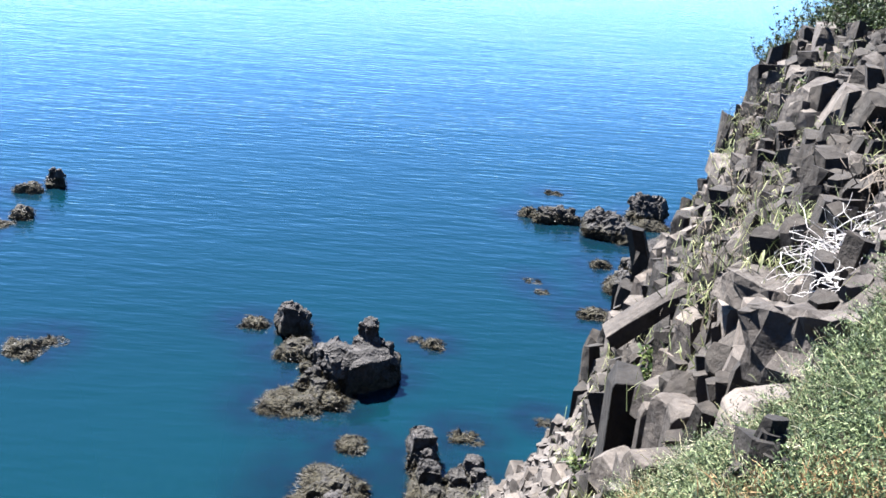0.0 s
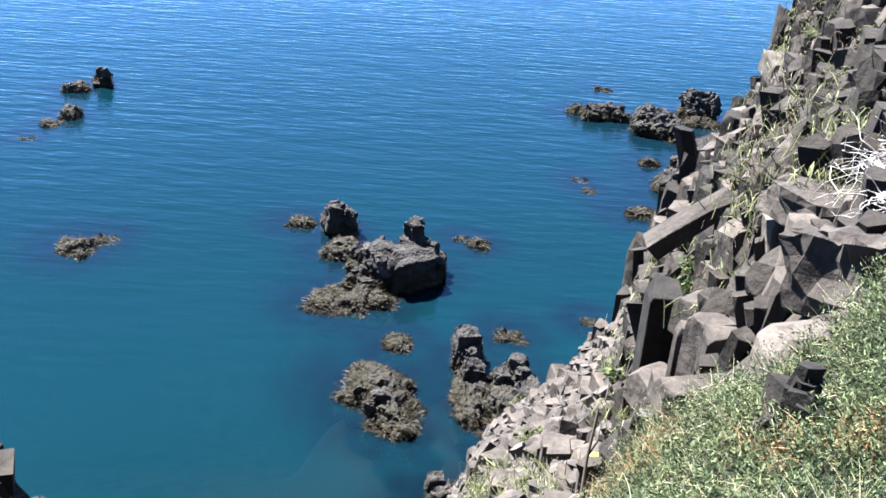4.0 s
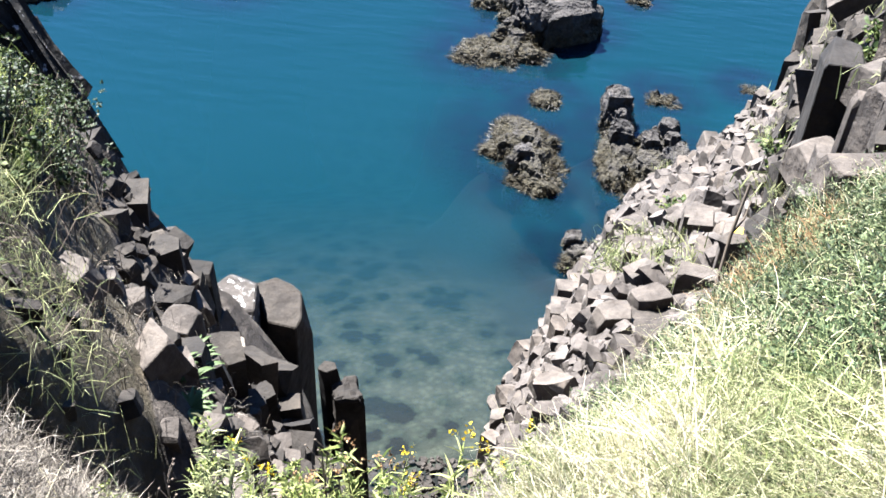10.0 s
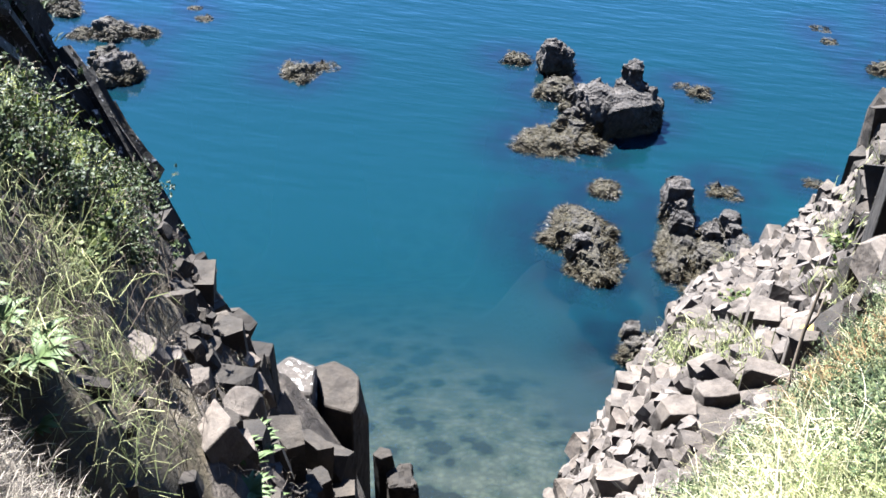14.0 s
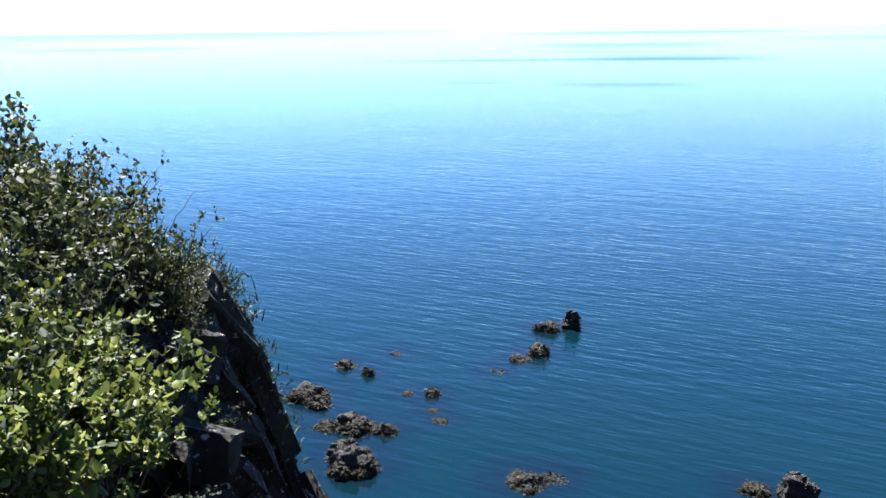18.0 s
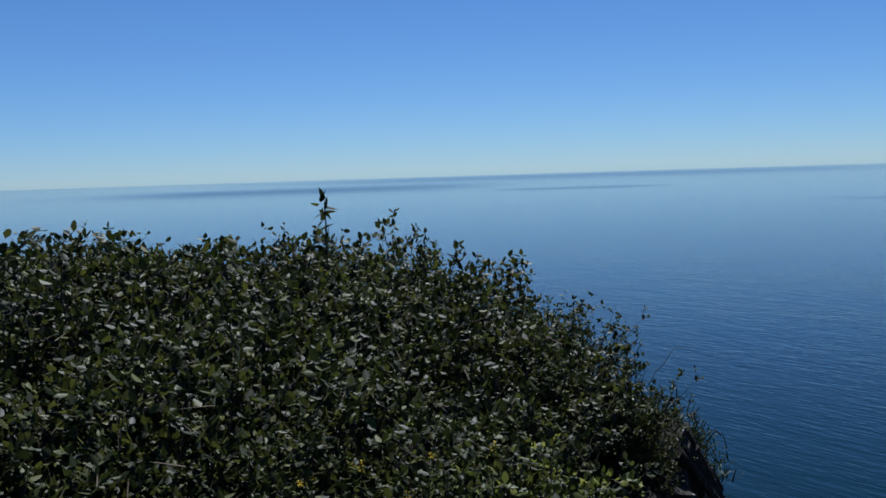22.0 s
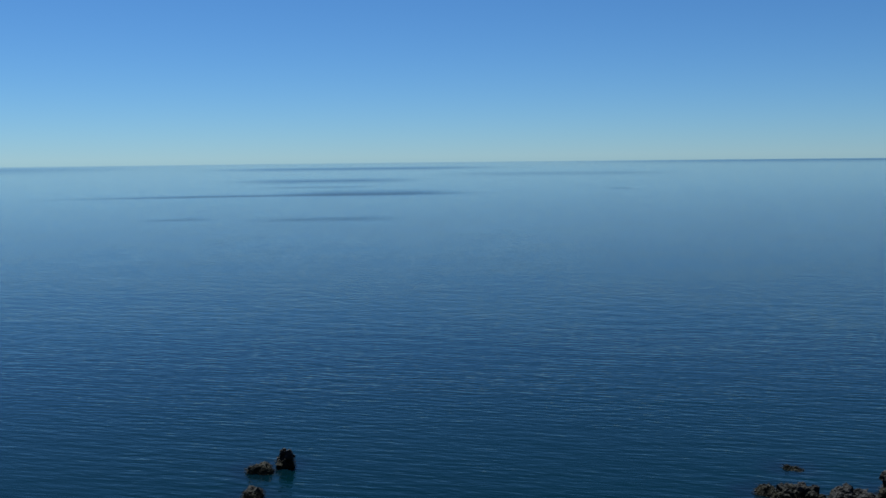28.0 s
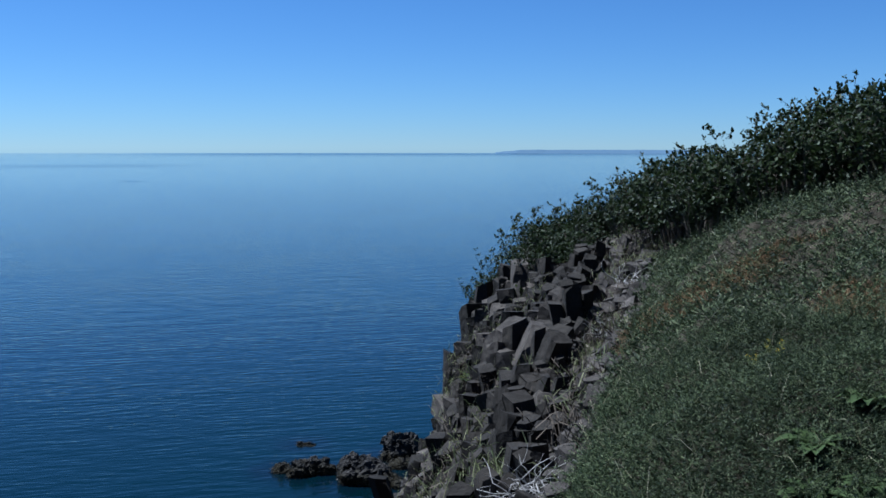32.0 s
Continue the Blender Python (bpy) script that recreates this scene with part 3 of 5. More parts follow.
sea_rock("rock_stack", "craggy basalt stack with a pale broken top and weedy foot", [
    (-0.8, 36.6, 1.1, 2.3, 0.8), (0.5, 36.0, 1.3, 2.0, 0.8), (1.1, 37.6, 1.0, 1.4, 1.0), (-1.3, 39.2, 0.8, 0.9, 1.8, 0.5), (0.3, 34.4, 0.9, 1.3, 0.45)],
    [(-1.4, 39.2, 0.9, 1.2, 1.0, 1.15, 20, 4), (-1.1, 38.5, 0.5, 1.0, 0.9, 1.0, 60, 8), (-0.9, 37.3, 0.5, 0.9, 0.8, 0.9, 5, 5), (1.1, 38.2, 0.5, 1.1, 0.9, 0.9, 40, 9),
     (0.3, 37.3, 0.4, 1.0, 0.8, 0.8, 15, 4), (0.5, 35.9, 0.3, 1.2, 1.0, 0.6, 15, 6), (1.6, 36.3, 0.4, 1.4, 1.2, 0.7, 50, 8)], REEF)
sea_rock("sea_rock", "low weedy rock behind the basalt stack", [(0.6, 42.2, 0.9, 0.7, 0.3)], (), REEF, 4)
sea_rock("sea_rock", "dark angular rock at the foot of the scree", [(-1.6, 29.4, 0.8, 1.0, 0.8), (-0.6, 29.9, 0.8, 0.9, 0.7)],
         [(-1.9, 29.8, 0.4, 0.7, 0.6, 0.7, 15, 6), (-1.2, 29.3, 0.3, 0.6, 0.5, 0.6, 55, 9)], REEF)
sea_rock("sea_rock", "small weedy rock at the cliff foot", [(4.7, 44.4, 0.6, 0.6, 0.3)], (), REEF, 4)
sea_rock("sea_rock", "brown weedy rock ringed by shallow weed", [(-23.9, 47.8, 1.3, 1.5, 0.5), (-23.0, 49.0, 0.9, 0.8, 0.2)], (), REEF)
sea_rock("sea_rock", "pair of sunken rocks just breaking the surface", [(5.4, 61.9, 0.6, 0.6, 0.12), (4.8, 63.8, 0.7, 0.6, 0.02)], (), REEF, 4)
sea_rock("sea_rock", "upright dark rock with a wet shadowed face", [(-34.4, 76.6, 0.9, 0.8, 1.5)], (), REEF, 4)
sea_rock("sea_rock", "low brown rock beside the upright one", [(-35.8, 74.7, 1.2, 0.9, 0.8)], (), REEF, 4)
sea_rock("sea_rock", "long weedy rock with a pointed end", [(-33.6, 68.4, 0.9, 0.8, 0.8), (-34.3, 66.6, 0.9, 0.8, 0.4), (-34.6, 63.6, 0.8, 0.6, 0.06)], (), REEF, 4)
for lx, ly, s, top in ((-45.4, 58.5, 0.9, 0.5), (-42.8, 57.9, 0.55, 0.6), (-43.7, 62.9, 0.5, 0.12), (-36.2, 56.7, 0.6, 0.5), (-37.9, 56.0, 0.4, 0.2), (-33.3, 52.9, 0.6, 0.15), (-34.6, 54.3, 0.5, 0.08)):
    sea_rock("sea_rock", "small dark rock breaking the surface off the headland", [(lx, ly, s, s * 0.8, top)], (), REEF, 4)
sea_rock("sea_rock", "dark weedy ledge under the headland", [(-43.6, 51.6, 1.7, 1.3, 0.9), (-42.0, 51.0, 1.0, 0.9, 0.6)], (), REEF)
sea_rock("sea_rock", "small dark ledge under the headland", [(-39.3, 48.2, 0.9, 0.7, 0.6)], (), REEF, 4)
sea_rock("sea_rock", "craggy brown rock under the headland", [(-37.5, 49.0, 1.4, 1.1, 0.9), (-35.6, 49.6, 1.1, 0.8, 0.5)], (), REEF)
sea_rock("sea_rock", "large dark craggy rock under the headland", [(-33.6, 44.0, 1.5, 1.3, 1.2), (-35.0, 45.2, 1.6, 1.4, 1.0)], (), REEF)
sea_rock("gull_ledge", "low craggy rocks spattered with white droppings", [(4.8, 78.6, 0.9, 0.8, 0.7), (6.5, 77.4, 1.2, 1.0, 1.0), (8.0, 77.6, 1.0, 1.0, 1.1), (7.4, 78.6, 1.3, 0.8, 0.8)], (), REEF, 4)
sea_rock("sea_rock", "low flat rock out beyond the ledges", [(7.6, 85.2, 0.9, 0.6, 0.3)], (), REEF, 4)
sea_rock("rock_islet", "large dark craggy rock off the point", [(11.2, 75.2, 2.3, 2.0, 1.4), (12.6, 73.8, 1.4, 1.2, 0.8), (10.8, 76.6, 1.6, 1.3, 1.5), (13.3, 72.9, 0.8, 0.7, 0.4)], (), REEF)
sea_rock("rock_islet", "tall dark rounded rock with a weedy base", [(15.0, 79.8, 1.6, 1.4, 2.4), (15.2, 77.6, 1.7, 1.2, 0.6)], (), REEF)
sea_rock("sea_rock", "small weedy rock near the point", [(9.9, 67.8, 0.9, 0.7, 0.5)], (), REEF, 4)
sea_rock("sea_rock", "dark weedy ledges along the cliff foot", [(11.6, 63.8, 2.0, 1.8, 0.9), (13.4, 66.2, 2.2, 2.0, 1.8), (15.0, 68.5, 2.4, 2.0, 2.2)], (), REEF)
sea_rock("sea_rock", "weedy rock at the waterline below the cliff", [(8.6, 58.6, 1.4, 0.9, 0.5), (9.9, 57.6, 1.0, 0.9, 0.6)], (), REEF, 4)

# ---- ground and sea ----
az_lines = np.radians(np.concatenate([np.arange(-180, -66, 4.0), np.arange(-66, 48, 0.36), np.arange(48, 180.1, 4.0)]))
r_lines = np.concatenate([np.arange(0.05, 3, 0.08), np.arange(3, 30, 0.13), np.arange(30, 92, 0.5), np.arange(92, 170, 6.0)])
AZ, RR = np.meshgrid(az_lines, r_lines, indexing="ij")
X, Y = RR * np.sin(AZ), RR * np.cos(AZ)
Z = land(X, Y)
na, nr = X.shape
idx = np.arange(na * nr).reshape(na, nr)
quads = np.stack([idx[:-1, :-1], idx[:-1, 1:], idx[1:, 1:], idx[1:, :-1]], -1).reshape(-1, 4)
ground = mesh_object("ground", np.stack([X, Y, Z], -1).reshape(-1, 3), quads[:, ::-1], GROUND, smooth=True)
att = ground.data.attributes.new("cover", "FLOAT", "POINT")
att.data.foreach_set("value", cover(X, Y).ravel().astype(np.float32))
reef = np.zeros_like(X)
for px, py, spread_, rise in REEFS:
    reef = np.maximum(reef, np.exp(-(((X - px) ** 2 + (Y - py) ** 2) / (spread_ * 1.5) ** 2) ** 2))
att = ground.data.attributes.new("weed", "FLOAT", "POINT")
att.data.foreach_set("value", np.clip(reef * 1.6, 0, 1).ravel().astype(np.float32))
tagged(ground, "cliff-top turf falling in broken rock to a pebbly sea bed", "ground", kind="structure")

sea_az = np.radians(np.concatenate([np.arange(-180, -62, 6.0), np.arange(-62, 32, 0.5), np.arange(32, 180.1, 6.0)]))
sea_r = np.concatenate([np.arange(5, 60, 0.4), np.geomspace(60, 4900, 190)])
AZ, RR = np.meshgrid(sea_az, sea_r, indexing="ij")
SX, SY = RR * np.sin(AZ), RR * np.cos(AZ)
na, nr = SX.shape
idx = np.arange(na * nr).reshape(na, nr)
quads = np.stack([idx[:-1, :-1], idx[1:, :-1], idx[1:, 1:], idx[:-1, 1:]], -1).reshape(-1, 4)
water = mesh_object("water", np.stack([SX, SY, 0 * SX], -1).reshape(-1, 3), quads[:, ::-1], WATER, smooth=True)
# mask of the darkening that the water's colour takes round each rock
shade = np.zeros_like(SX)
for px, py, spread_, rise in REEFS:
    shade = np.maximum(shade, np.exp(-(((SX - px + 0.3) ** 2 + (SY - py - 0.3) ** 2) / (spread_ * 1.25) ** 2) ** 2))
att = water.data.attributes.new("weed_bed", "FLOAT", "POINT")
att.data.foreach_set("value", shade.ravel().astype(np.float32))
att = water.data.attributes.new("offing", "FLOAT", "POINT")
att.data.foreach_set("value", np.maximum(-land(SX, SY, False), 0).ravel().astype(np.float32))
# streaks of ruffled water far out: heading, half-width, distance, half-depth, strength
ruffle = np.zeros_like(SX)
far_az = np.degrees(AZ)
for h, hw, d, hd, k in ((-24.5, 10, 716, 20, 1.0), (-19, 4.5, 740, 60, 0.7), (-21.5, 4.5, 1150, 90, 0.8), (-22, 3, 900, 30, 0.5), (-30, 1.8, 445, 9, 0.6), (-21.5, 4, 428, 14, 0.7),
                        (-20, 7, 2400, 260, 0.8), (-50, 4.5, 1270, 80, 0.6), (-66, 10, 1700, 330, 0.9), (-50, 16, 3200, 900, 0.6), (-4.6, 0.5, 802, 12, 1.0), (10, 14, 4200, 900, 0.7), (-8, 6, 1500, 150, 0.3)):
    ruffle += 0.65 * k * np.exp(-((far_az - h) / hw) ** 4 - ((RR - d) / hd) ** 2)
att = water.data.attributes.new("open_sea", "FLOAT", "POINT")
att.data.foreach_set("value", (np.clip((RR - 15) / 60, 0.55, 1) * (1 - 0.5 * np.clip((RR - 150) / 700, 0, 1))).ravel().astype(np.float32))
att = water.data.attributes.new("ruffle", "FLOAT", "POINT")
att.data.foreach_set("value", np.clip(ruffle, 0, 1).ravel().astype(np.float32))
tagged(water, "calm blue-green sea with fine ripples and clear shallows", "water", kind="structure")


# ---- broken basalt of the cliffs ----
def block_mesh(seed, mat, cuts=4):
    r = random.Random(seed)
    bm = hewn(0.8, r.uniform(0.58, 0.8), 1.0, seed, r.choice((4, 4, 4, 5)), cuts)
    bm.transform(Matrix.Translation((0, 0, 0.5)))
    return mesh_of("basalt_block", bm, mat)


BLOCKS = [block_mesh(100 + k, ROCK) for k in range(24)]
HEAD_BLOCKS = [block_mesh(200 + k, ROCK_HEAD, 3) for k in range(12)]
DARK_BLOCKS = [block_mesh(100 + k, ROCK_DARK_SHADED) for k in range(24)]


def strewn(count, az0, az1, f0, f1, size, tall, lean, sink, seed):
    """Poses of blocks between the turf's edge (f 0) and the cliff's edge (f 1)."""
    r = random.Random(seed)
    turf_line = np.array(TURF)
    for k in range(count):
        az, f = r.uniform(az0, az1), r.uniform(f0, f1)
        rc = float(line(EDGE, az)[0])
        rb = min(float(np.interp(az, turf_line[:, 0], turf_line[:, 1])), rc - 1)
        d = rb + (rc - rb) * f
        x, y = d * math.sin(radians(az)), d * math.cos(radians(az))
        s = size * r.choice((0.45, 0.55, 0.7, 0.8, 1.0, 1.0, 1.3)) * min(1.15, 0.3 + d / 14)
        h = s * r.uniform(*tall)
        if any((x - bx) ** 2 + (y - by) ** 2 < br ** 2 for bx, by, br in CLEAR):
            continue
        sx = s * (r.uniform(0.75, 1.5) if tall[1] < 1.5 else r.uniform(0.7, 1.05))
        yield r.randrange(len(BLOCKS)), pose(x, y, float(land(x, y)) + h * (0.5 - sink), r.gauss(0, lean), r.gauss(0, lean), r.gauss(8, 24) + 90 * r.randrange(4)) @ Matrix.Diagonal((sx, s, h, 1))


def cliff_blocks(parent, kinds, *spec):
    for k, m in strewn(*spec):
        ob = new("basalt_block", kinds[k])
        ob.matrix_world = m
        ob.parent = parent


def rubble(name, label, parent, mat, specs):
    """Smaller stones, past counting, as one part of the cliff."""
    verts, faces = [], []
    for spec in specs:
        for k, m in strewn(*spec):
            n = len(verts)
            verts += [m @ v.co for v in BLOCKS[k].vertices]
            faces += [[n + i for i in q.vertices] for q in BLOCKS[k].polygons]
    ob = mesh_object(name, verts, faces, mat, parent)
    tagged(ob, label, kind="stuff")


# single large blocks that can be told apart
CLEAR = [(1.15, 3.3, 0.75), (1.5, 3.9, 0.6), (0.9, 3.9, 0.4)]  # where they stand, and the bare edge of the turf


def big_block(label, x, y, top, w, d, h, seed=0, turn=0.0, tilt=0.0, lean=0.0, sides=4, rough=0.0, mat=None):
    me = mesh_of("basalt_column", hewn(w, d, h, seed, sides, 5, rough, 0.02), mat or ROCK)
    ob = tagged(new("basalt_column", me), label, "rock", "large basalt blocks")
    ob.matrix_world = pose(x, y, top, tilt, lean, turn)
    CLEAR.append((x - 0.5 * w * x / math.hypot(x, y), y - 0.5 * w * y / math.hypot(x, y), 0.95 * w))


# blocks in the dark basalt carry the shade of their near faces as colour
big_block("great angular boulder overhanging a dark hollow", 1.70, 4.14, 23.98, 0.51, 0.62, 0.41, seed=401, turn=12, tilt=-16, rough=1)
big_block("broad flat-topped grey slab above the juniper", 1.21, 3.27, 23.93, 0.31, 0.34, 0.31, seed=402, turn=8, tilt=-4)
big_block("squared basalt block with a dark face", 1.54, 5.42, 22.65, 0.32, 0.18, 0.35, seed=403, turn=-3)
big_block("pale-edged block behind the squared one", 1.46, 5.74, 22.56, 0.28, 0.25, 0.62, seed=404, turn=22)
big_block("upright block beside the squared one", 1.41, 6.08, 22.29, 0.22, 0.14, 0.68, seed=405, turn=-12)
big_block("tall dark basalt block standing on the scree", 1.50, 7.72, 21.74, 0.36, 0.58, 1.18, seed=406, turn=6, mat=ROCK_DARK_SHADED)
big_block("grey block behind the tall one", 1.75, 7.28, 21.88, 0.37, 0.39, 0.39, seed=407, turn=30)
big_block("wide pale ledge of basalt", 1.17, 4.30, 22.97, 0.55, 0.25, 0.20, seed=408, turn=10, tilt=5)
big_block("fallen basalt column leaning across the scree", 2.39, 9.70, 21.86, 0.26, 0.30, 1.05, seed=409, lean=48, turn=0)
big_block("upright grey basalt block with a rounded head", 3.70, 8.83, 23.67, 0.35, 0.50, 0.45, seed=410, turn=-6, rough=1)
big_block("pale broken block beside the upright one", 3.45, 8.72, 23.47, 0.20, 0.32, 0.20, seed=411, turn=35, mat=ROCK_PALE)
big_block("smooth grey slab behind the boulder", 2.27, 6.56, 23.23, 0.54, 0.86, 0.25, seed=412, turn=25, tilt=-6, rough=1)
big_block("grey slab propped under the boulder", 2.01, 5.92, 23.25, 0.24, 0.38, 0.51, seed=413, turn=-8)
big_block("small grey block on the slab", 2.39, 5.98, 23.43, 0.22, 0.35, 0.40, seed=414, turn=50)
big_block("pale slanted slab", 4.92, 11.41, 23.63, 0.38, 0.61, 0.21, seed=415, turn=15, tilt=10, mat=ROCK_PALE)
big_block("dark column at the outer edge", 5.34, 18.94, 22.20, 0.45, 0.72, 0.96, seed=416, turn=5, mat=ROCK_DARK_SHADED, sides=5)
big_block("dark column overhanging the sea", 5.97, 20.13, 22.62, 0.50, 0.81, 0.95, seed=417, turn=-10, mat=ROCK_DARK_SHADED, sides=5)
big_block("wedge-shaped dark block jutting from the edge", 5.98, 20.67, 22.68, 0.72, 0.51, 1.23, seed=418, turn=20, tilt=-14, mat=ROCK_DARK_SHADED)
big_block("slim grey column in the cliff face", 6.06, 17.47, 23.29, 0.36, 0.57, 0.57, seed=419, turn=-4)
big_block("black-faced block near the crest", 6.21, 16.75, 23.53, 0.49, 0.64, 0.57, seed=420, turn=4, mat=ROCK_DARK_SHADED)
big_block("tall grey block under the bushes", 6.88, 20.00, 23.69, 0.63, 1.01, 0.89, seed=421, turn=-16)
big_block("dark basalt block near the crest", 7.31, 19.33, 23.84, 0.69, 0.74, 0.68, seed=422, turn=8, mat=ROCK_DARK_SHADED)
big_block("pale-topped block in the cliff face", 5.08, 15.91, 22.91, 0.41, 0.65, 0.47, seed=423, turn=14)
big_block("dark square block in the cliff face", 4.68, 13.76, 23.34, 0.39, 0.62, 0.47, seed=424, turn=-5, mat=ROCK_DARK_SHADED)
big_block("grey block with a peaked top", 5.47, 14.17, 23.63, 0.42, 0.68, 0.37, seed=425, turn=40)
big_block("narrow grey column", 5.03, 12.55, 23.64, 0.18, 0.29, 0.31, seed=426, turn=0)
big_block("tilted grey column", 4.30, 11.86, 23.41, 0.23, 0.37, 0.45, seed=427, turn=10, tilt=8)
big_block("broad dark block in the slope", 4.24, 10.97, 23.50, 0.34, 0.55, 0.25, seed=428, turn=25, mat=ROCK_DARK_SHADED)
big_block("grey column with a broken head", 3.99, 11.80, 23.15, 0.25, 0.40, 0.47, seed=429, turn=-12, sides=5)
big_block("short rust-stained column", 5.07, 16.97, 22.33, 0.32, 0.52, 0.42, seed=430, turn=30, sides=5)
big_block("grey column above the ledges", 4.06, 13.27, 22.72, 0.24, 0.38, 0.42, seed=431, turn=12)
big_block("pale ledge at the outer edge", 4.83, 17.92, 21.27, 0.64, 1.02, 0.40, seed=432, turn=6, tilt=4)
big_block("slim dark column at the edge", 3.88, 13.43, 22.41, 0.17, 0.28, 0.55, seed=433, turn=0, mat=ROCK_DARK_SHADED)
big_block("dark column above the water", 4.33, 18.85, 19.86, 0.55, 0.62, 1.14, seed=434, turn=8, mat=ROCK_DARK_SHADED, sides=5)
big_block("small block with a dark face", 3.62, 10.37, 23.08, 0.20, 0.32, 0.21, seed=435, turn=-10)
big_block("thin dark pillar at the edge", 4.84, 19.03, 20.93, 0.14, 0.23, 1.18, seed=436, turn=20, mat=ROCK_DARK_SHADED)
big_block("flat-topped grey block among the tufts", 2.86, 7.60, 23.36, 0.24, 0.26, 0.17, seed=437, turn=5)
big_block("dark-faced block over the scree", 3.14, 13.92, 20.47, 0.51, 0.64, 0.69, seed=438, turn=12, mat=ROCK_DARK_SHADED)
big_block("broken column end on the outer scree", 2.51, 14.67, 19.31, 0.23, 0.37, 1.55, seed=439, turn=0)
big_block("dark wedge-shaped block on the scree", 1.34, 7.54, 20.79, 0.42, 0.34, 0.54, seed=440, turn=16, tilt=-8, mat=ROCK_DARK_SHADED)
big_block("squared block with a black shaded face", 0.25, 8.31, 18.89, 0.39, 0.27, 0.39, seed=441, turn=6)
big_block("grey slab set on edge in the scree", 0.69, 6.49, 20.25, 0.40, 0.18, 0.36, seed=442, turn=-6)
big_block("block spotted with orange lichen", 0.96, 6.75, 20.51, 0.28, 0.42, 0.54, seed=443, turn=4)
big_block("dark-faced block low on the scree", -0.54, 10.08, 16.53, 0.42, 0.32, 0.57, seed=444, turn=10)
big_block("narrow dark upright stone", 1.00, 13.66, 16.26, 0.26, 0.26, 0.68, seed=445, turn=0)
big_block("pale tilted slab on the scree", 1.36, 6.92, 21.33, 0.34, 0.35, 0.37, seed=446, turn=28, tilt=6)
big_block("flat grey block beside the juniper", 1.36, 6.26, 21.70, 0.30, 0.24, 0.24, seed=447, turn=-8)
big_block("broad grey block on the lower scree", 0.04, 5.62, 20.47, 0.33, 0.25, 0.27, seed=448, turn=20, tilt=5)
big_block("flat-topped grey block", 0.32, 6.00, 20.36, 0.32, 0.24, 0.26, seed=449, turn=40)
# the dark copy gives these columns their shaded sides' black as colour
big_block("tall dark basalt column with a flat brownish top", -3.94, 8.13, 17.14, 0.88, 0.75, 4.75, seed=450, turn=-14, sides=5, tilt=-3, mat=ROCK_DARK_SHADED)
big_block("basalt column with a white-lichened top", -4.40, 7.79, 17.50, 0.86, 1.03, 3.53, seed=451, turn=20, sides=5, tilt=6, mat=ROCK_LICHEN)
big_block("dark block behind the lichened column", -4.18, 6.86, 18.74, 0.31, 0.29, 0.86, seed=452, turn=10, mat=ROCK_DARK_SHADED)
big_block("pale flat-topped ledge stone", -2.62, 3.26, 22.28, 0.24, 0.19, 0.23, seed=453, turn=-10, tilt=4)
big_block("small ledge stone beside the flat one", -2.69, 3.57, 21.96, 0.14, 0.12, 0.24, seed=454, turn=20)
big_block("black shaded slab behind the ledge stones", -2.97, 4.06, 21.55, 0.23, 0.10, 0.27, seed=455, turn=0, mat=ROCK_DARK_SHADED)
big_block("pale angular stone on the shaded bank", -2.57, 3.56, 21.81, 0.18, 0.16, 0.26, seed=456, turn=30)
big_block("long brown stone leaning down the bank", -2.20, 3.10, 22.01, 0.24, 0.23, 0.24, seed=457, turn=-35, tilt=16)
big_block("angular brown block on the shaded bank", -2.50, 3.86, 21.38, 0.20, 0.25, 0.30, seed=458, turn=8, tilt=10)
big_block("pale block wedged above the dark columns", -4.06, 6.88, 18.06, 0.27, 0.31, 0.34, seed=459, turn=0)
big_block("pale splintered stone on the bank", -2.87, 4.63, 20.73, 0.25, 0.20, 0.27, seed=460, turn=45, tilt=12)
big_block("short basalt column below the tall one", -3.13, 7.60, 16.76, 0.29, 0.23, 8.98, seed=461, turn=10, sides=5, mat=ROCK_DARK_SHADED)
big_block("lumpy dark outcrop at the foot of the columns", -2.88, 7.48, 16.58, 0.34, 0.50, 8.84, seed=462, turn=30, rough=1, mat=ROCK_DARK_SHADED)
big_block("small white stone on the dark rock", -3.80, 6.75, 17.85, 0.16, 0.24, 0.19, seed=463, turn=20, mat=ROCK_PALE)
big_block("grey stone in the shaded bank", -1.96, 2.77, 21.81, 0.14, 0.15, 0.15, seed=464, turn=10, tilt=14)
big_block("pale stone at the head of the gully", -1.35, 2.40, 21.76, 0.13, 0.14, 0.21, seed=465, turn=15, mat=ROCK_PALE, rough=1)
big_block("flat pale stone half sunk in dry earth", -1.57, 2.41, 21.54, 0.21, 0.13, 0.17, seed=466, turn=40, mat=ROCK_PALE, rough=1)
big_block("yellowish stone in the dry grass", -0.77, 1.12, 23.64, 0.11, 0.06, 0.14, seed=467, turn=75, mat=ROCK_PALE, rough=1)
big_block("dark stone in the shaded hollow", -1.81, 2.13, 22.18, 0.15, 0.09, 0.23, seed=468, turn=30, mat=ROCK_DARK_SHADED)


cliff = tagged(new("cliff_east"), "broken grey columnar basalt cliff with grass in its cracks", "cliff", kind="structure")
cliff_blocks(cliff, BLOCKS, 295, -8.5, 11, 0.0, 1.0, 0.35, (0.6, 1.3), 11, 0.2, 11)
cliff_blocks(cliff, BLOCKS, 60, 9, 22, 0.06, 0.4, 0.45, (0.6, 1.1), 10, 0.35, 12)
cliff_blocks(cliff, BLOCKS, 40, 21, 26.4, 0.1, 0.75, 0.4, (0.5, 1.0), 12, 0.4, 18)
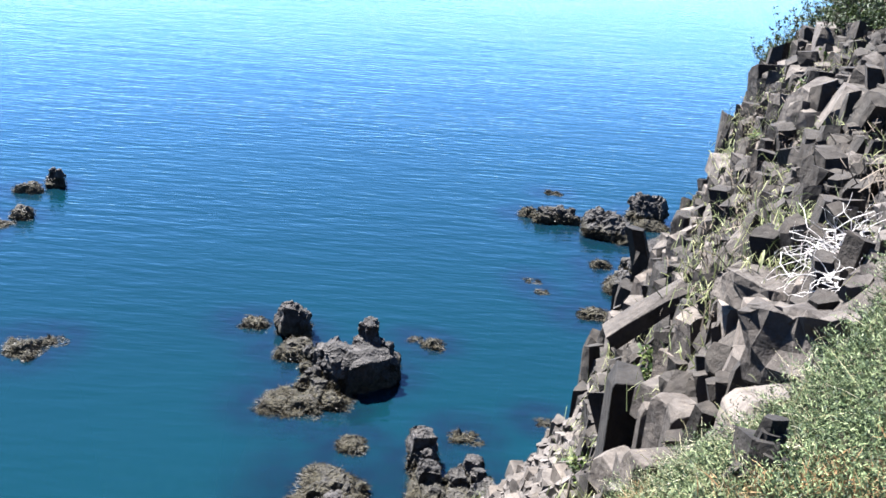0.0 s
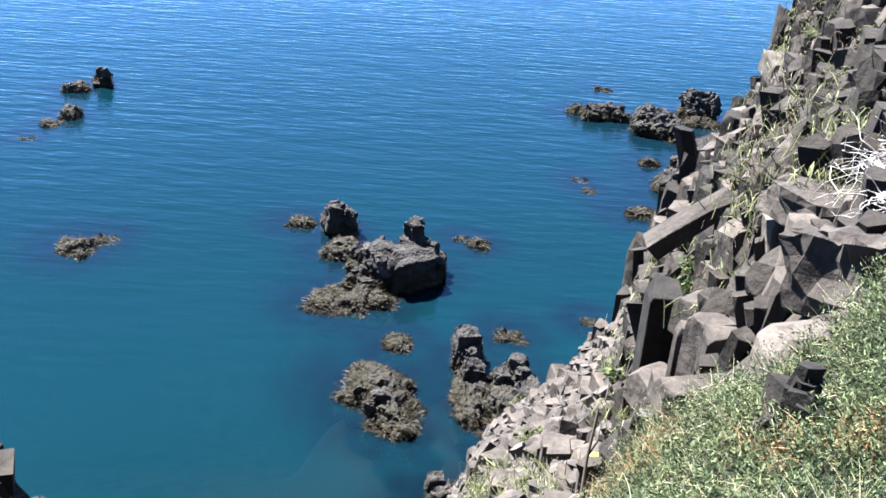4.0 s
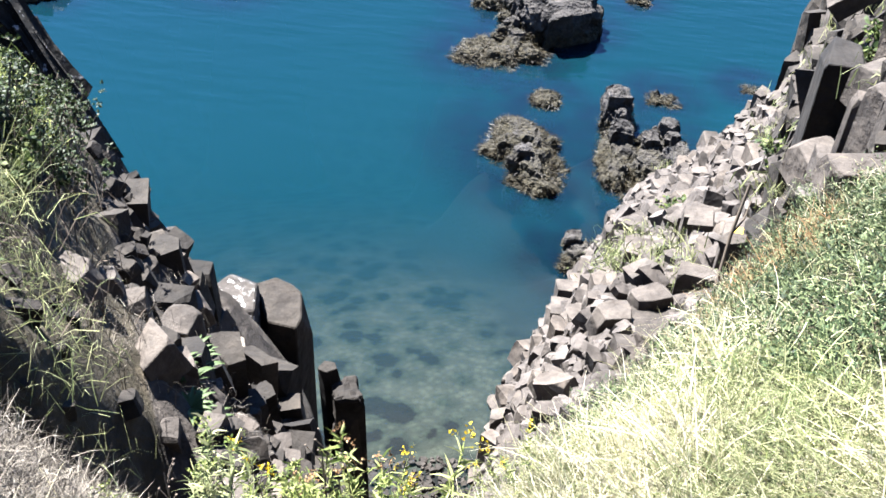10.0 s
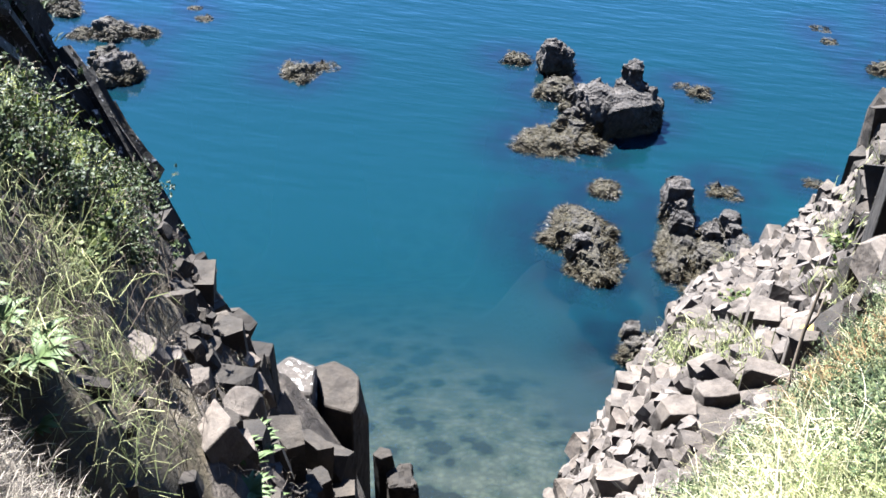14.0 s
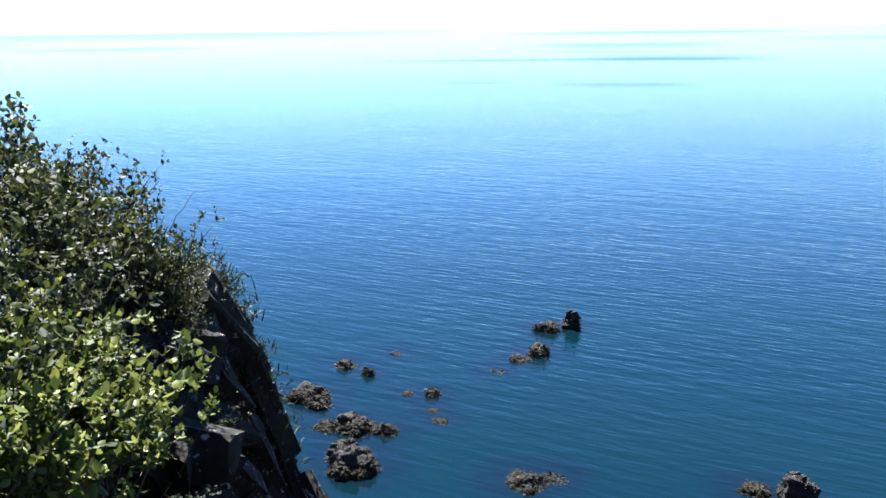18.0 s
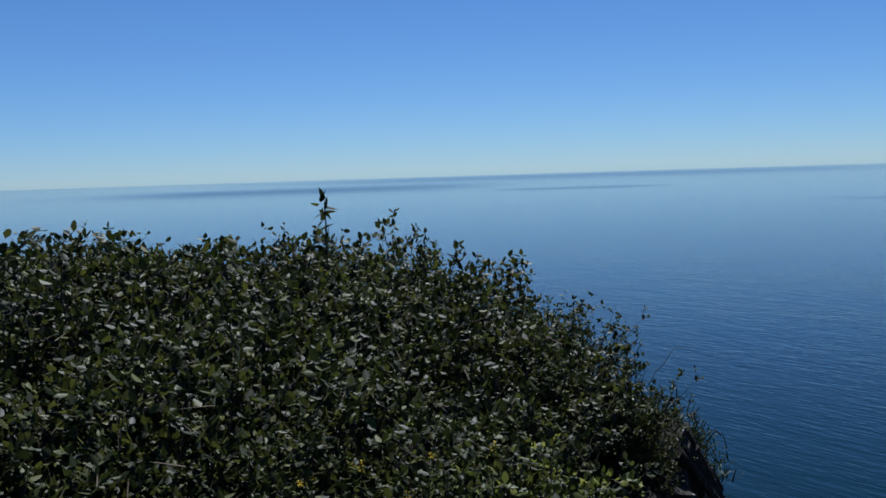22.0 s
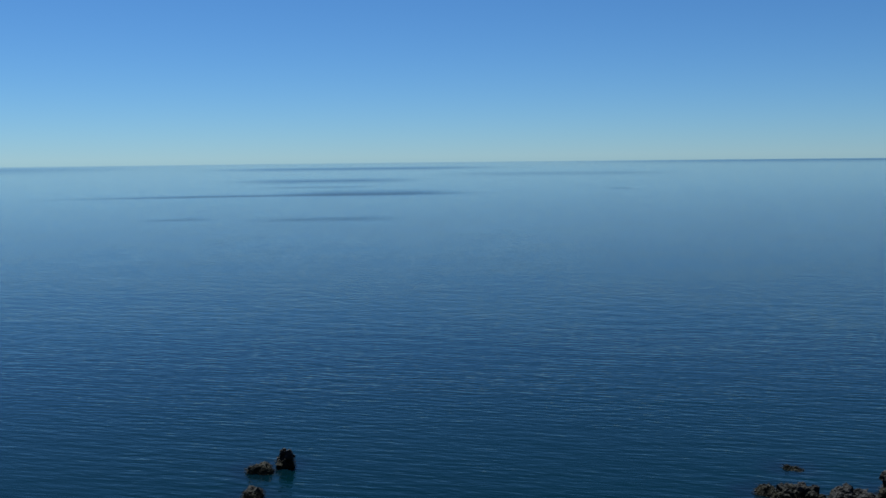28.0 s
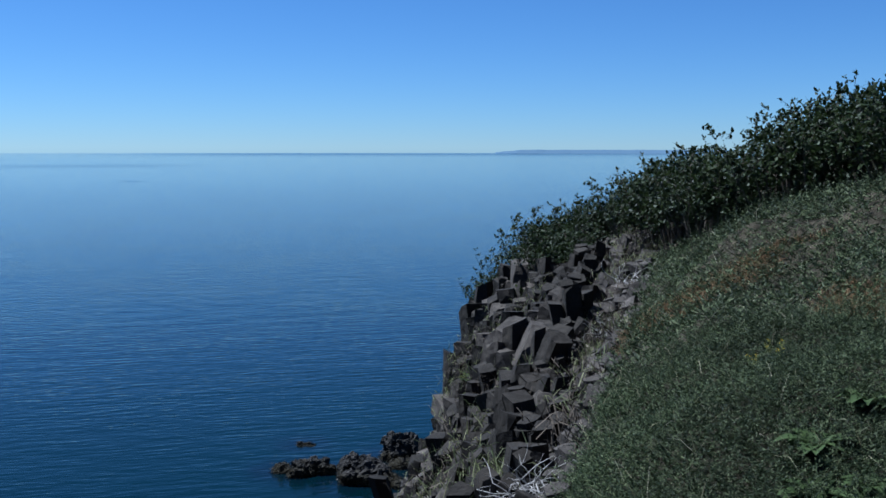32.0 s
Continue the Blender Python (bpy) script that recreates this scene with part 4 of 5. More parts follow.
cliff_blocks(cliff, BLOCKS, 110, 11.0, 20, 0.4, 1.0, 0.5, (1.2, 2.4), 8, 0.5, 13)
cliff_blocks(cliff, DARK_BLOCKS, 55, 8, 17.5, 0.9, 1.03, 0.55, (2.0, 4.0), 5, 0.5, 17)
rubble("loose_rubble", "smaller broken grey stones between the blocks", cliff, ROCK_LOOSE,
       [(3600, -9, 12, -0.03, 1.0, 0.2, (0.5, 1.3), 20, 0.2, 14)])
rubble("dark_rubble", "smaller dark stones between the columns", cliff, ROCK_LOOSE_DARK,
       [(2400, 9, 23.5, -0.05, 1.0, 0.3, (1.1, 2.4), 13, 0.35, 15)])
rubble("slope_rubble", "small pale stones and scree under the crest", cliff, ROCK_LOOSE,
       [(700, 20.5, 26.8, 0.02, 0.85, 0.22, (0.4, 1.0), 18, 0.3, 19)])
head = tagged(new("cliff_west"), "shaded basalt columns of the western headland with pale lichen", "cliff", kind="structure")
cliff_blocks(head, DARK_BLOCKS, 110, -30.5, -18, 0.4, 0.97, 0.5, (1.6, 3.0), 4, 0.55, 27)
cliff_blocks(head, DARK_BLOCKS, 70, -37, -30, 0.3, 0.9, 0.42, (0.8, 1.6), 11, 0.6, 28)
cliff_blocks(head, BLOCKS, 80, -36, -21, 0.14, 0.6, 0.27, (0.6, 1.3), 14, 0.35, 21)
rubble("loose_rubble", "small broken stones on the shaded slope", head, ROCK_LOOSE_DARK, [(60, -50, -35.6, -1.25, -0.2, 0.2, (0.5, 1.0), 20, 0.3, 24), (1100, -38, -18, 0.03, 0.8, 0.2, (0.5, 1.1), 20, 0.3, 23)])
shaft = random.Random(31)


def rim(az):
    er, ez = (float(v) for v in line(EDGE, az))
    return Vector((er * math.sin(radians(az)), er * math.cos(radians(az)), ez))


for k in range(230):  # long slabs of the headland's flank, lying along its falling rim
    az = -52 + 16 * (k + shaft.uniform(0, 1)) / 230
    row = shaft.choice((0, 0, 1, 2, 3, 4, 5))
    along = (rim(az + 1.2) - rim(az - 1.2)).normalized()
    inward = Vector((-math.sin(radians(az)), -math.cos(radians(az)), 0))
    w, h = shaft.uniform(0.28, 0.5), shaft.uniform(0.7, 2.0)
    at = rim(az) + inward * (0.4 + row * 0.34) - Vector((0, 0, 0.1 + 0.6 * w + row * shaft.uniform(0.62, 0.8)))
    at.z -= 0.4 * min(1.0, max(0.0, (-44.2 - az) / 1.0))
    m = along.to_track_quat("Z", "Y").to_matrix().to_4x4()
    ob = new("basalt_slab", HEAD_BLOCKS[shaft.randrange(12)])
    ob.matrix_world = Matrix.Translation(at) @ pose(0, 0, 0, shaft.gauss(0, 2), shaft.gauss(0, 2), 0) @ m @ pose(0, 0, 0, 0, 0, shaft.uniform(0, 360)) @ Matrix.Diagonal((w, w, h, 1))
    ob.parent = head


# orange lichen on one block
for dx, dy, w in ((0.0, 0.0, 0.09), (-0.06, -0.13, 0.07), (0.1, 0.05, 0.04)):
    bm = bmesh.new()
    bmesh.ops.create_icosphere(bm, subdivisions=2, radius=w)
    for v in bm.verts:
        v.co.z *= 0.25
        v.co += Vector((noise.noise(v.co * 30), noise.noise(v.co * 30 + Vector((5, 0, 0))), 0)) * w * 0.3
    me = mesh_of("lichen_patch", bm, LICHEN)
    ob = tagged(new("lichen_patch", me), "bright orange lichen patch on a grey block", "lichen", "orange lichen")
    ob.location = (0.96 + dx, 6.72 + dy, 20.51)


# ---- plants ----
def directions(n, upright):
    d = rng.normal(size=(n, 3)) * (1 - upright)
    d[:, 2] = np.abs(d[:, 2]) + upright
    return d / np.linalg.norm(d, axis=1)[:, None]


def spread(n, az0, az1, r0, r1, want=None, low=0.5):
    """Feet strewn evenly over a sector of the ground, where turf grows."""
    out = []
    got = 0
    while got < n:
        az = np.radians(rng.uniform(az0, az1, 2 * n))
        r = np.sqrt(rng.uniform(r0 ** 2, r1 ** 2, 2 * n))
        x, y = r * np.sin(az), r * np.cos(az)
        keep = (cover(x, y) > low) if want is None else want(x, y)
        out.append(np.stack([x[keep], y[keep]], 1))
        got += keep.sum()
    p = np.concatenate(out)[:n]
    return np.column_stack([p, land(p[:, 0], p[:, 1])])


def turf(name, label, mat, feet, per, length, width, upright, droop, scatter, category="grass"):
    n = len(feet) * per
    base = np.repeat(feet, per, 0) + rng.normal(size=(n, 3)) * np.array([scatter, scatter, scatter * 0.2])
    v, f = ribbons(base, directions(n, upright), rng.uniform(*length, n), rng.uniform(*width, n), rng.uniform(0, droop, n))
    return tagged(mesh_object(name, v, f, mat), label, category, kind="stuff")


def arching(name, label, mat, feet, per, length, width, upright, droop, scatter, category="grass"):
    """Long blades that rise and bow over, in four steps each."""
    n = len(feet) * per
    base = np.repeat(feet, per, 0) + rng.normal(size=(n, 3)) * np.array([scatter, scatter, scatter * 0.15])
    d = directions(n, upright)
    # neighbours lean the same way
    d[:, :2] += 0.55 * np.stack([fractal(base[:, 0], base[:, 1], 1.6, 2, 51), fractal(base[:, 0], base[:, 1], 1.6, 2, 52)], 1)
    d /= np.linalg.norm(d, axis=1)[:, None]
    side = np.cross(d, rng.normal(size=(n, 3)))
    side /= np.linalg.norm(side, axis=1)[:, None] + 1e-9
    curl = np.cross(d, side) * rng.normal(size=(n, 1)) * 0.25 - np.array([0, 0, 1]) * rng.uniform(0.3, 1, (n, 1)) * droop
    ln, wd = rng.uniform(*length, n)[:, None], rng.uniform(*width, n)[:, None]
    rows = []
    for s in (0.0, 0.3, 0.58, 0.82):
        p = base + (d * s + curl * s * s) * ln
        rows += [p - side * wd * (0.5 - 0.3 * s), p + side * wd * (0.5 - 0.3 * s)]
    rows.append(base + (d + curl) * ln)
    k = np.arange(n)[:, None] * 9
    tris = [k + np.array([[2 * j + a, 2 * j + b, 2 * j + c]]) for j in range(3) for a, b, c in ((0, 1, 3), (0, 3, 2))] + [k + np.array([[6, 7, 8]])]
    return tagged(mesh_object(name, np.stack(rows, 1).reshape(-1, 3), np.concatenate(tris, 1).reshape(-1, 3), mat), label, category, kind="stuff")


def patch(limit, wobble, seed):
    """Turf nearer than a limit that wanders."""
    return lambda x, y: (cover(x, y) > 0.5) & (np.hypot(x, y) < line(BROW, np.degrees(np.arctan2(x, y)))[0] + 0.1) & (np.hypot(x, y) < limit - 0.07 * np.clip(np.degrees(np.arctan2(x, y)) - 2, 0, 14) + wobble * fractal(x, y, 0.8, 3, seed))


arching("dry_grass", "long bleached dry grass bent over the cliff-top slope", STRAW, spread(2300, 0, 48, 0.75, 3.2, patch(2.6, 0.9, 40)), 11, (0.08, 0.28), (0.0012, 0.003), 0.02, 0.45, 0.05)
arching("brow_blades", "short dry grass at the very edge of the gully", STRAW, spread(800, -14, 2, 0.75, 1.6, patch(1.5, 0.2, 43)), 10, (0.03, 0.11), (0.0012, 0.0026), 0.05, 0.4, 0.04)
arching("thin_grass", "sparse dry stems over the green mat", STRAW, spread(380, 4, 26, 1.8, 4.5), 8, (0.08, 0.2), (0.0015, 0.003), 0.2, 0.6, 0.08)
turf("short_straw", "short dead grass matted under the long blades", STRAW, spread(2600, -13, 48, 0.75, 3.2, patch(2.7, 0.8, 42)), 7, (0.03, 0.1), (0.0012, 0.0024), 0.05, 0.4, 0.05)
arching("green_grass", "green grass among the dry stems", GREEN, spread(3300, -2, 48, 0.75, 3.6, patch(2.9, 1.1, 41)), 9, (0.05, 0.17), (0.0013, 0.003), 0.1, 0.45, 0.05)
arching("fresh_grass", "fresh yellow-green grass blades", FRESH, spread(420, -16, 48, 0.75, 3.2, patch(2.9, 1.1, 44)), 8, (0.04, 0.12), (0.0016, 0.0036), 0.2, 0.45, 0.04)
heath_feet = spread(15000, -70, -36, 0.5, 2.2, lambda x, y: np.hypot(x, y) < line(BROW, np.degrees(np.arctan2(x, y)))[0] * (1.0 + 0.25 * fractal(x, y, 1.5, 3, 37)))
heath_feet[:, 2] += rng.uniform(0, 0.13, len(heath_feet))
turf("dry_heath", "grey dried heath tangle at the brow", HEATH, heath_feet, 9, (0.025, 0.08), (0.0008, 0.002), -0.1, 0.2, 0.03, "heath")
arching("brow_straw", "tufts of dry straw along the near brow", STRAW, spread(620, -75, -30, 0.7, 1.6, lambda x, y: np.hypot(x, y) < 1.4 + 0.2 * fractal(x, y, 1.2, 3, 38)), 14, (0.05, 0.16), (0.0012, 0.0028), 0.1, 0.4, 0.05)
turf("slope_mat", "short green and dry grass on the steep slope under the brow", GREEN, spread(1500, -8, 24, 1.4, 3.6), 8, (0.03, 0.1), (0.0014, 0.003), 0.1, 0.5, 0.05)
turf("dry_tuft", "dry tan tufts on the sunlit bank of the gully", STRAW, spread(150, -33, -25, 2.1, 3.2, lambda x, y: fractal(x, y, 1.3, 3, 57) > -0.1), 30, (0.04, 0.16), (0.0015, 0.003), 0.3, 0.5, 0.05)
turf("heath_mound", "grey dead heath hanging over the shaded hollow", HEATH, spread(2600, -56, -38.5, 1.5, 2.9, lambda x, y: fractal(x, y, 1.1, 3, 36) > -0.35), 11, (0.03, 0.11), (0.0012, 0.0028), 0.1, 0.3, 0.04, "heath")
turf("hollow_heath", "dry stems and grass on the shaded earth", HEATH, spread(620, -50, -22, 1.7, 6, lambda x, y: fractal(x, y, 0.9, 3, 35) > 0.1), 12, (0.04, 0.13), (0.001, 0.0022), 0.3, 0.5, 0.06, "heath")


def sprays(name, label, mat, feet, needles, reach, size):
    """Feathery flat shoots: needles along both sides of a low leaning twig."""
    n = len(feet)
    axis = directions(n, 0.2)
    axis[:, 2] *= 0.7
    axis /= np.linalg.norm(axis, axis=1)[:, None]
    length = rng.uniform(*reach, n)
    side = np.cross(axis, np.array([0, 0, 1.0]))
    side /= np.linalg.norm(side, axis=1)[:, None] + 1e-9
    k = n * needles
    f = np.tile(np.linspace(0.1, 1.0, needles), n)
    sign = np.tile(np.where(np.arange(needles) % 2, 1.0, -1.0), n)
    at = np.repeat(feet, needles, 0) + np.repeat(axis * length[:, None], needles, 0) * f[:, None]
    u = np.repeat(axis, needles, 0) * 0.7 + np.repeat(side, needles, 0) * sign[:, None] + rng.normal(size=(k, 3)) * 0.25 + np.array([0, 0, 0.25])
    u /= np.linalg.norm(u, axis=1)[:, None]
    v, t = ribbons(at, u, rng.uniform(*size, k) * (1.15 - 0.6 * f), rng.uniform(0.08, 0.13, k) * size[1], rng.uniform(0, 0.2, k))
    return tagged(mesh_object(name, v, t, mat), label, "juniper", kind="stuff")


sprays("creeping_juniper", "dark green creeping juniper mat on the slope", JUNIPER, spread(26000, 0, 47, 1.9, 8), 18, (0.08, 0.2), (0.018, 0.042))
sprays("far_juniper", "dark green creeping juniper further up the slope", JUNIPER, spread(9000, 8, 47, 8, 17), 13, (0.14, 0.3), (0.04, 0.09))
turf("rusty_juniper", "dried rust-brown patches in the juniper", RUST, spread(3600, 2, 48, 2.4, 11, lambda x, y: (cover(x, y) > 0.5) & (fractal(x, y, 0.55, 3, 63) > 0.12)), 9, (0.04, 0.13), (0.003, 0.006), 0.3, 0.3, 0.05, "juniper")
turf("rusty_patch", "dead rust-brown patch of juniper above the scree", RUST, spread(330, 8, 15, 3.0, 5.0, lambda x, y: (cover(x, y) > 0.4) & (fractal(x, y, 0.9, 3, 66) > -0.15)), 10, (0.05, 0.16), (0.002, 0.004), 0.3, 0.3, 0.05, "juniper")
turf("pale_stems", "pale dead stems over the juniper", STRAW, spread(450, 8, 46, 3, 13), 4, (0.08, 0.3), (0.002, 0.004), 0.15, 0.4, 0.1, "stems")
turf("slope_grass", "yellow-green grass on the headland slope", GREEN, spread(150, -50, -40.5, 2.9, 6, lambda x, y: fractal(x, y, 0.6, 3, 33) > 0.0), 26, (0.08, 0.3), (0.002, 0.005), 0.4, 0.6, 0.1)
turf("cliff_top_grass", "dry and green grass over the flat cliff top", STRAW, spread(6000, -180, 180, 0.5, 7, lambda x, y: (np.abs(np.degrees(np.arctan2(x, y)) + 10) > 62) & (x > -4 - 0.5 * np.abs(y))), 9, (0.05, 0.18), (0.002, 0.005), 0.2, 0.5, 0.1)
turf("brown_stems", "dead brown stems on the headland slope", TWIG, spread(260, -52, -36, 3.4, 6.2, lambda x, y: x < 9), 6, (0.12, 0.4), (0.003, 0.006), 0.6, 0.3, 0.1, "stems")
turf("rough_grass", "tufts of green and dry grass on the shaded slope", FRESH, spread(110, -50, -39.5, 3.0, 6, lambda x, y: fractal(x, y, 0.6, 3, 31) > 0.05), 34, (0.08, 0.28), (0.003, 0.007), 0.5, 0.6, 0.1)


def bush_meshes(seed, height, radius, stems, leaves, leaf_size, leaf_mat):
    """Stems that carry side twigs, and leaves along the twigs."""
    g = np.random.default_rng(seed)
    twigs = 6
    root = np.column_stack([g.normal(size=(stems, 2)) * radius * 0.4, np.zeros(stems)])
    d = np.column_stack([root[:, :2] / radius * 0.45 + g.normal(size=(stems, 2)) * 0.2, np.ones(stems)])
    d /= np.linalg.norm(d, axis=1)[:, None]
    length = height * g.uniform(0.6, 1.05, stems)
    sv, sf = ribbons(root, d, length, np.full(stems, 0.012), np.full(stems, 0.02))
    k = stems * twigs
    along = g.uniform(0.3, 0.97, k)
    at = np.repeat(root, twigs, 0) + np.repeat(d * length[:, None], twigs, 0) * along[:, None]
    td = g.normal(size=(k, 3)) * np.array([1, 1, 0.4]) + np.array([0, 0, 0.7])
    td /= np.linalg.norm(td, axis=1)[:, None]
    tl = height * g.uniform(0.08, 0.2, k)
    tv, tf = ribbons(at, td, tl, np.full(k, 0.006), np.full(k, 0.02))
    m = k * leaves
    lp = np.repeat(at, leaves, 0) + np.repeat(td * tl[:, None], leaves, 0) * g.uniform(0.1, 1.0, m)[:, None]
    u = g.normal(size=(m, 3)) + np.array([0, 0, 0.35])
    u /= np.linalg.norm(u, axis=1)[:, None]
    w = np.cross(u, g.normal(size=(m, 3)) + np.array([0, 0, 2.0]))
    w /= np.linalg.norm(w, axis=1)[:, None] + 1e-9
    nrm = np.cross(u, w)
    s = leaf_size * g.uniform(0.55, 1.3, m)[:, None]
    lv = np.stack([lp, lp + u * s * 0.35 + w * s * 0.3 + nrm * s * 0.08, lp + u * s * 0.75 + w * s * 0.22 + nrm * s * 0.06, lp + u * s,
                   lp + u * s * 0.75 - w * s * 0.22 + nrm * s * 0.06, lp + u * s * 0.35 - w * s * 0.3 + nrm * s * 0.08], 1).reshape(-1, 3)
    q = np.arange(m)[:, None] * 6
    lf = np.concatenate([q + np.array([[0, 1, 2, 3]]), q + np.array([[0, 3, 4, 5]])], 1).reshape(-1, 4)
    return (np.concatenate([sv, tv]), np.concatenate([sf, tf + len(sv)])), (lv, lf), leaf_mat


def make_bush(data, label, group):
    stems, leaves, mat = data
    ob = tagged(new("bush"), label, "bush", group)
    mesh_object("branching", *stems, TWIG, ob)
    mesh_object("foliage", *leaves, mat, ob)
    return ob


def plant_bushes(variants, count, az0, az1, near, far, seed, scale):
    r = random.Random(seed)
    first = {}
    for k in range(count):
        az = r.uniform(az0, az1)
        d = math.sqrt(r.uniform(near(az) ** 2, far(az) ** 2))
        x, y = d * math.sin(radians(az)), d * math.cos(radians(az))
        v = r.randrange(len(variants))
        s = scale(az, d) * r.uniform(0.85, 1.12)
        m = pose(x, y, float(land(x, y)) - 0.05, 0, 0, r.uniform(0, 360))
        if v not in first:
            first[v] = variants[v]
            variants[v].scale = (s, s, s)
            variants[v].matrix_basis = m @ Matrix.Diagonal((s, s, s, 1))
        else:
            c = copy_thing(variants[v], m)
            c.scale = (s, s, s)


WEST, EAST = "bushes on the western headland", "bushes along the eastern crest"
west = [make_bush(bush_meshes(50 + k, 1.1, 0.6, 75, 8, 0.045, LEAF), "leafy green cliff-top bush with glossy leaves", WEST) for k in range(4)]
east = [make_bush(bush_meshes(60 + k, 1.3, 0.75, 75, 7, 0.07, LEAF_DARK), "dense dark green bush on the crest", EAST) for k in range(3)]
plant_bushes(west, 130, -96, -54, lambda a: np.interp(a, [-62, -54], [3.0, 5.0]), lambda a: np.interp(a, [-60, -54], [11.5, 9]), 5, lambda a, d: (1.02 + 0.36 * min(1, max(0, d - 4) / 3)) * np.interp(a, [-62, -54], [0.98, 0.8]))
crest = [make_bush(bush_meshes(55 + k, 1.0, 0.5, 60, 7, 0.045, LEAF), "leafy bush on the crest of the headland", WEST) for k in range(2)]
plant_bushes(crest, 24, -55, -46.8, lambda a: np.interp(a, [-55, -47], [7.6, 8.3]), lambda a: np.interp(a, [-55, -47], [9.5, 8.9]), 15, lambda a, d: np.interp(a, [-55, -49.5, -46.8], [0.95, 0.85, 0.5]))
plant_bushes(crest, 9, -48.5, -44.5, lambda a: float(line(EDGE, a)[0]) - 0.9, lambda a: float(line(EDGE, a)[0]) - 0.25, 17, lambda a, d: np.interp(a, [-48.5, -44.5], [0.5, 0.26]))
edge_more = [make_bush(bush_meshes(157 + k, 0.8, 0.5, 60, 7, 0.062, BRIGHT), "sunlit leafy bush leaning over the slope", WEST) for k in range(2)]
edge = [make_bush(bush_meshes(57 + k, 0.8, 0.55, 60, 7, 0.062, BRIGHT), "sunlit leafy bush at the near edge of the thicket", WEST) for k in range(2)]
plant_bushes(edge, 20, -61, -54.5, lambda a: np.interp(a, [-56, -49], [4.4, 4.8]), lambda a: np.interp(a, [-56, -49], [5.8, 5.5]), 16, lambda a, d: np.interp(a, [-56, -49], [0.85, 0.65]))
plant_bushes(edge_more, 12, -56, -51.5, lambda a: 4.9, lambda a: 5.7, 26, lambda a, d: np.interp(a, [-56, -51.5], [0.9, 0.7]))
low = [make_bush(bush_meshes(70 + k, 0.5, 0.45, 28, 2, 0.1, GREEN_LEAF), "low leafy shoots on the headland slope", WEST) for k in range(2)]
patches = [(1.9, 8.6), (2.1, 9.0), (3.3, 16.0), (3.0, 15.3), (4.3, 14.2), (5.4, 15.6), (1.5, 9.4), (0.6, 10.6), (6.3, 18.0)]
for k, (x, y) in enumerate(patches):
    c = copy_thing(low[k % 2], pose(x, y, float(land(x, y)) + 0.05, 0, 0, 70 * k))
    c.scale = (0.7, 0.7, 0.6)
    tagged(c, "low green shoots growing in a crack of the cliff", group="shoots in the cliff")
plant_bushes(low, 22, -50, -40, lambda a: 4.6, lambda a: 6.6, 8, lambda a, d: 0.5)
scrub = [make_bush(bush_meshes(75 + k, 0.55, 0.4, 40, 5, 0.035, LEAF_DARK), "dark scrubby bush with dry stems on the slope", WEST) for k in range(2)]
plant_bushes(scrub, 30, -48, -37.5, lambda a: 5.0, lambda a: 7.2, 9, lambda a, d: 0.7)
plant_bushes(east, 84, 16.5, 62, lambda a: np.interp(a, [16, 20, 27, 32, 37], [22, 20, 16, 14, 12.5]), lambda a: np.interp(a, [16, 20, 27, 37], [25, 26, 25, 20]), 6, lambda a, d: np.interp(a, [16.5, 19, 24], [0.72, 0.9, 1.06]))

# ---- far shore ----
sh = [(k, 4600 * math.sin(radians(15.8 + k * 0.5)), 4600 * math.cos(radians(15.8 + k * 0.5)), min(1, 0.3 + k / 4) * (17 + 3 * noise.noise(Vector((k * 0.7, 0, 0))))) for k in range(28)]
verts = [p for k, x, y, h in sh for p in ((x, y, -2), (x * 1.01, y * 1.01, h), (x * 1.04, y * 1.04, -2))]
faces = [f for k in range(27) for f in ((3 * k, 3 * k + 3, 3 * k + 4, 3 * k + 1), (3 * k + 1, 3 * k + 4, 3 * k + 5, 3 * k + 2))]
tagged(mesh_object("backdrop", verts, faces, HAZE), "low blue-grey distant shore on the horizon", "coast", kind="structure")


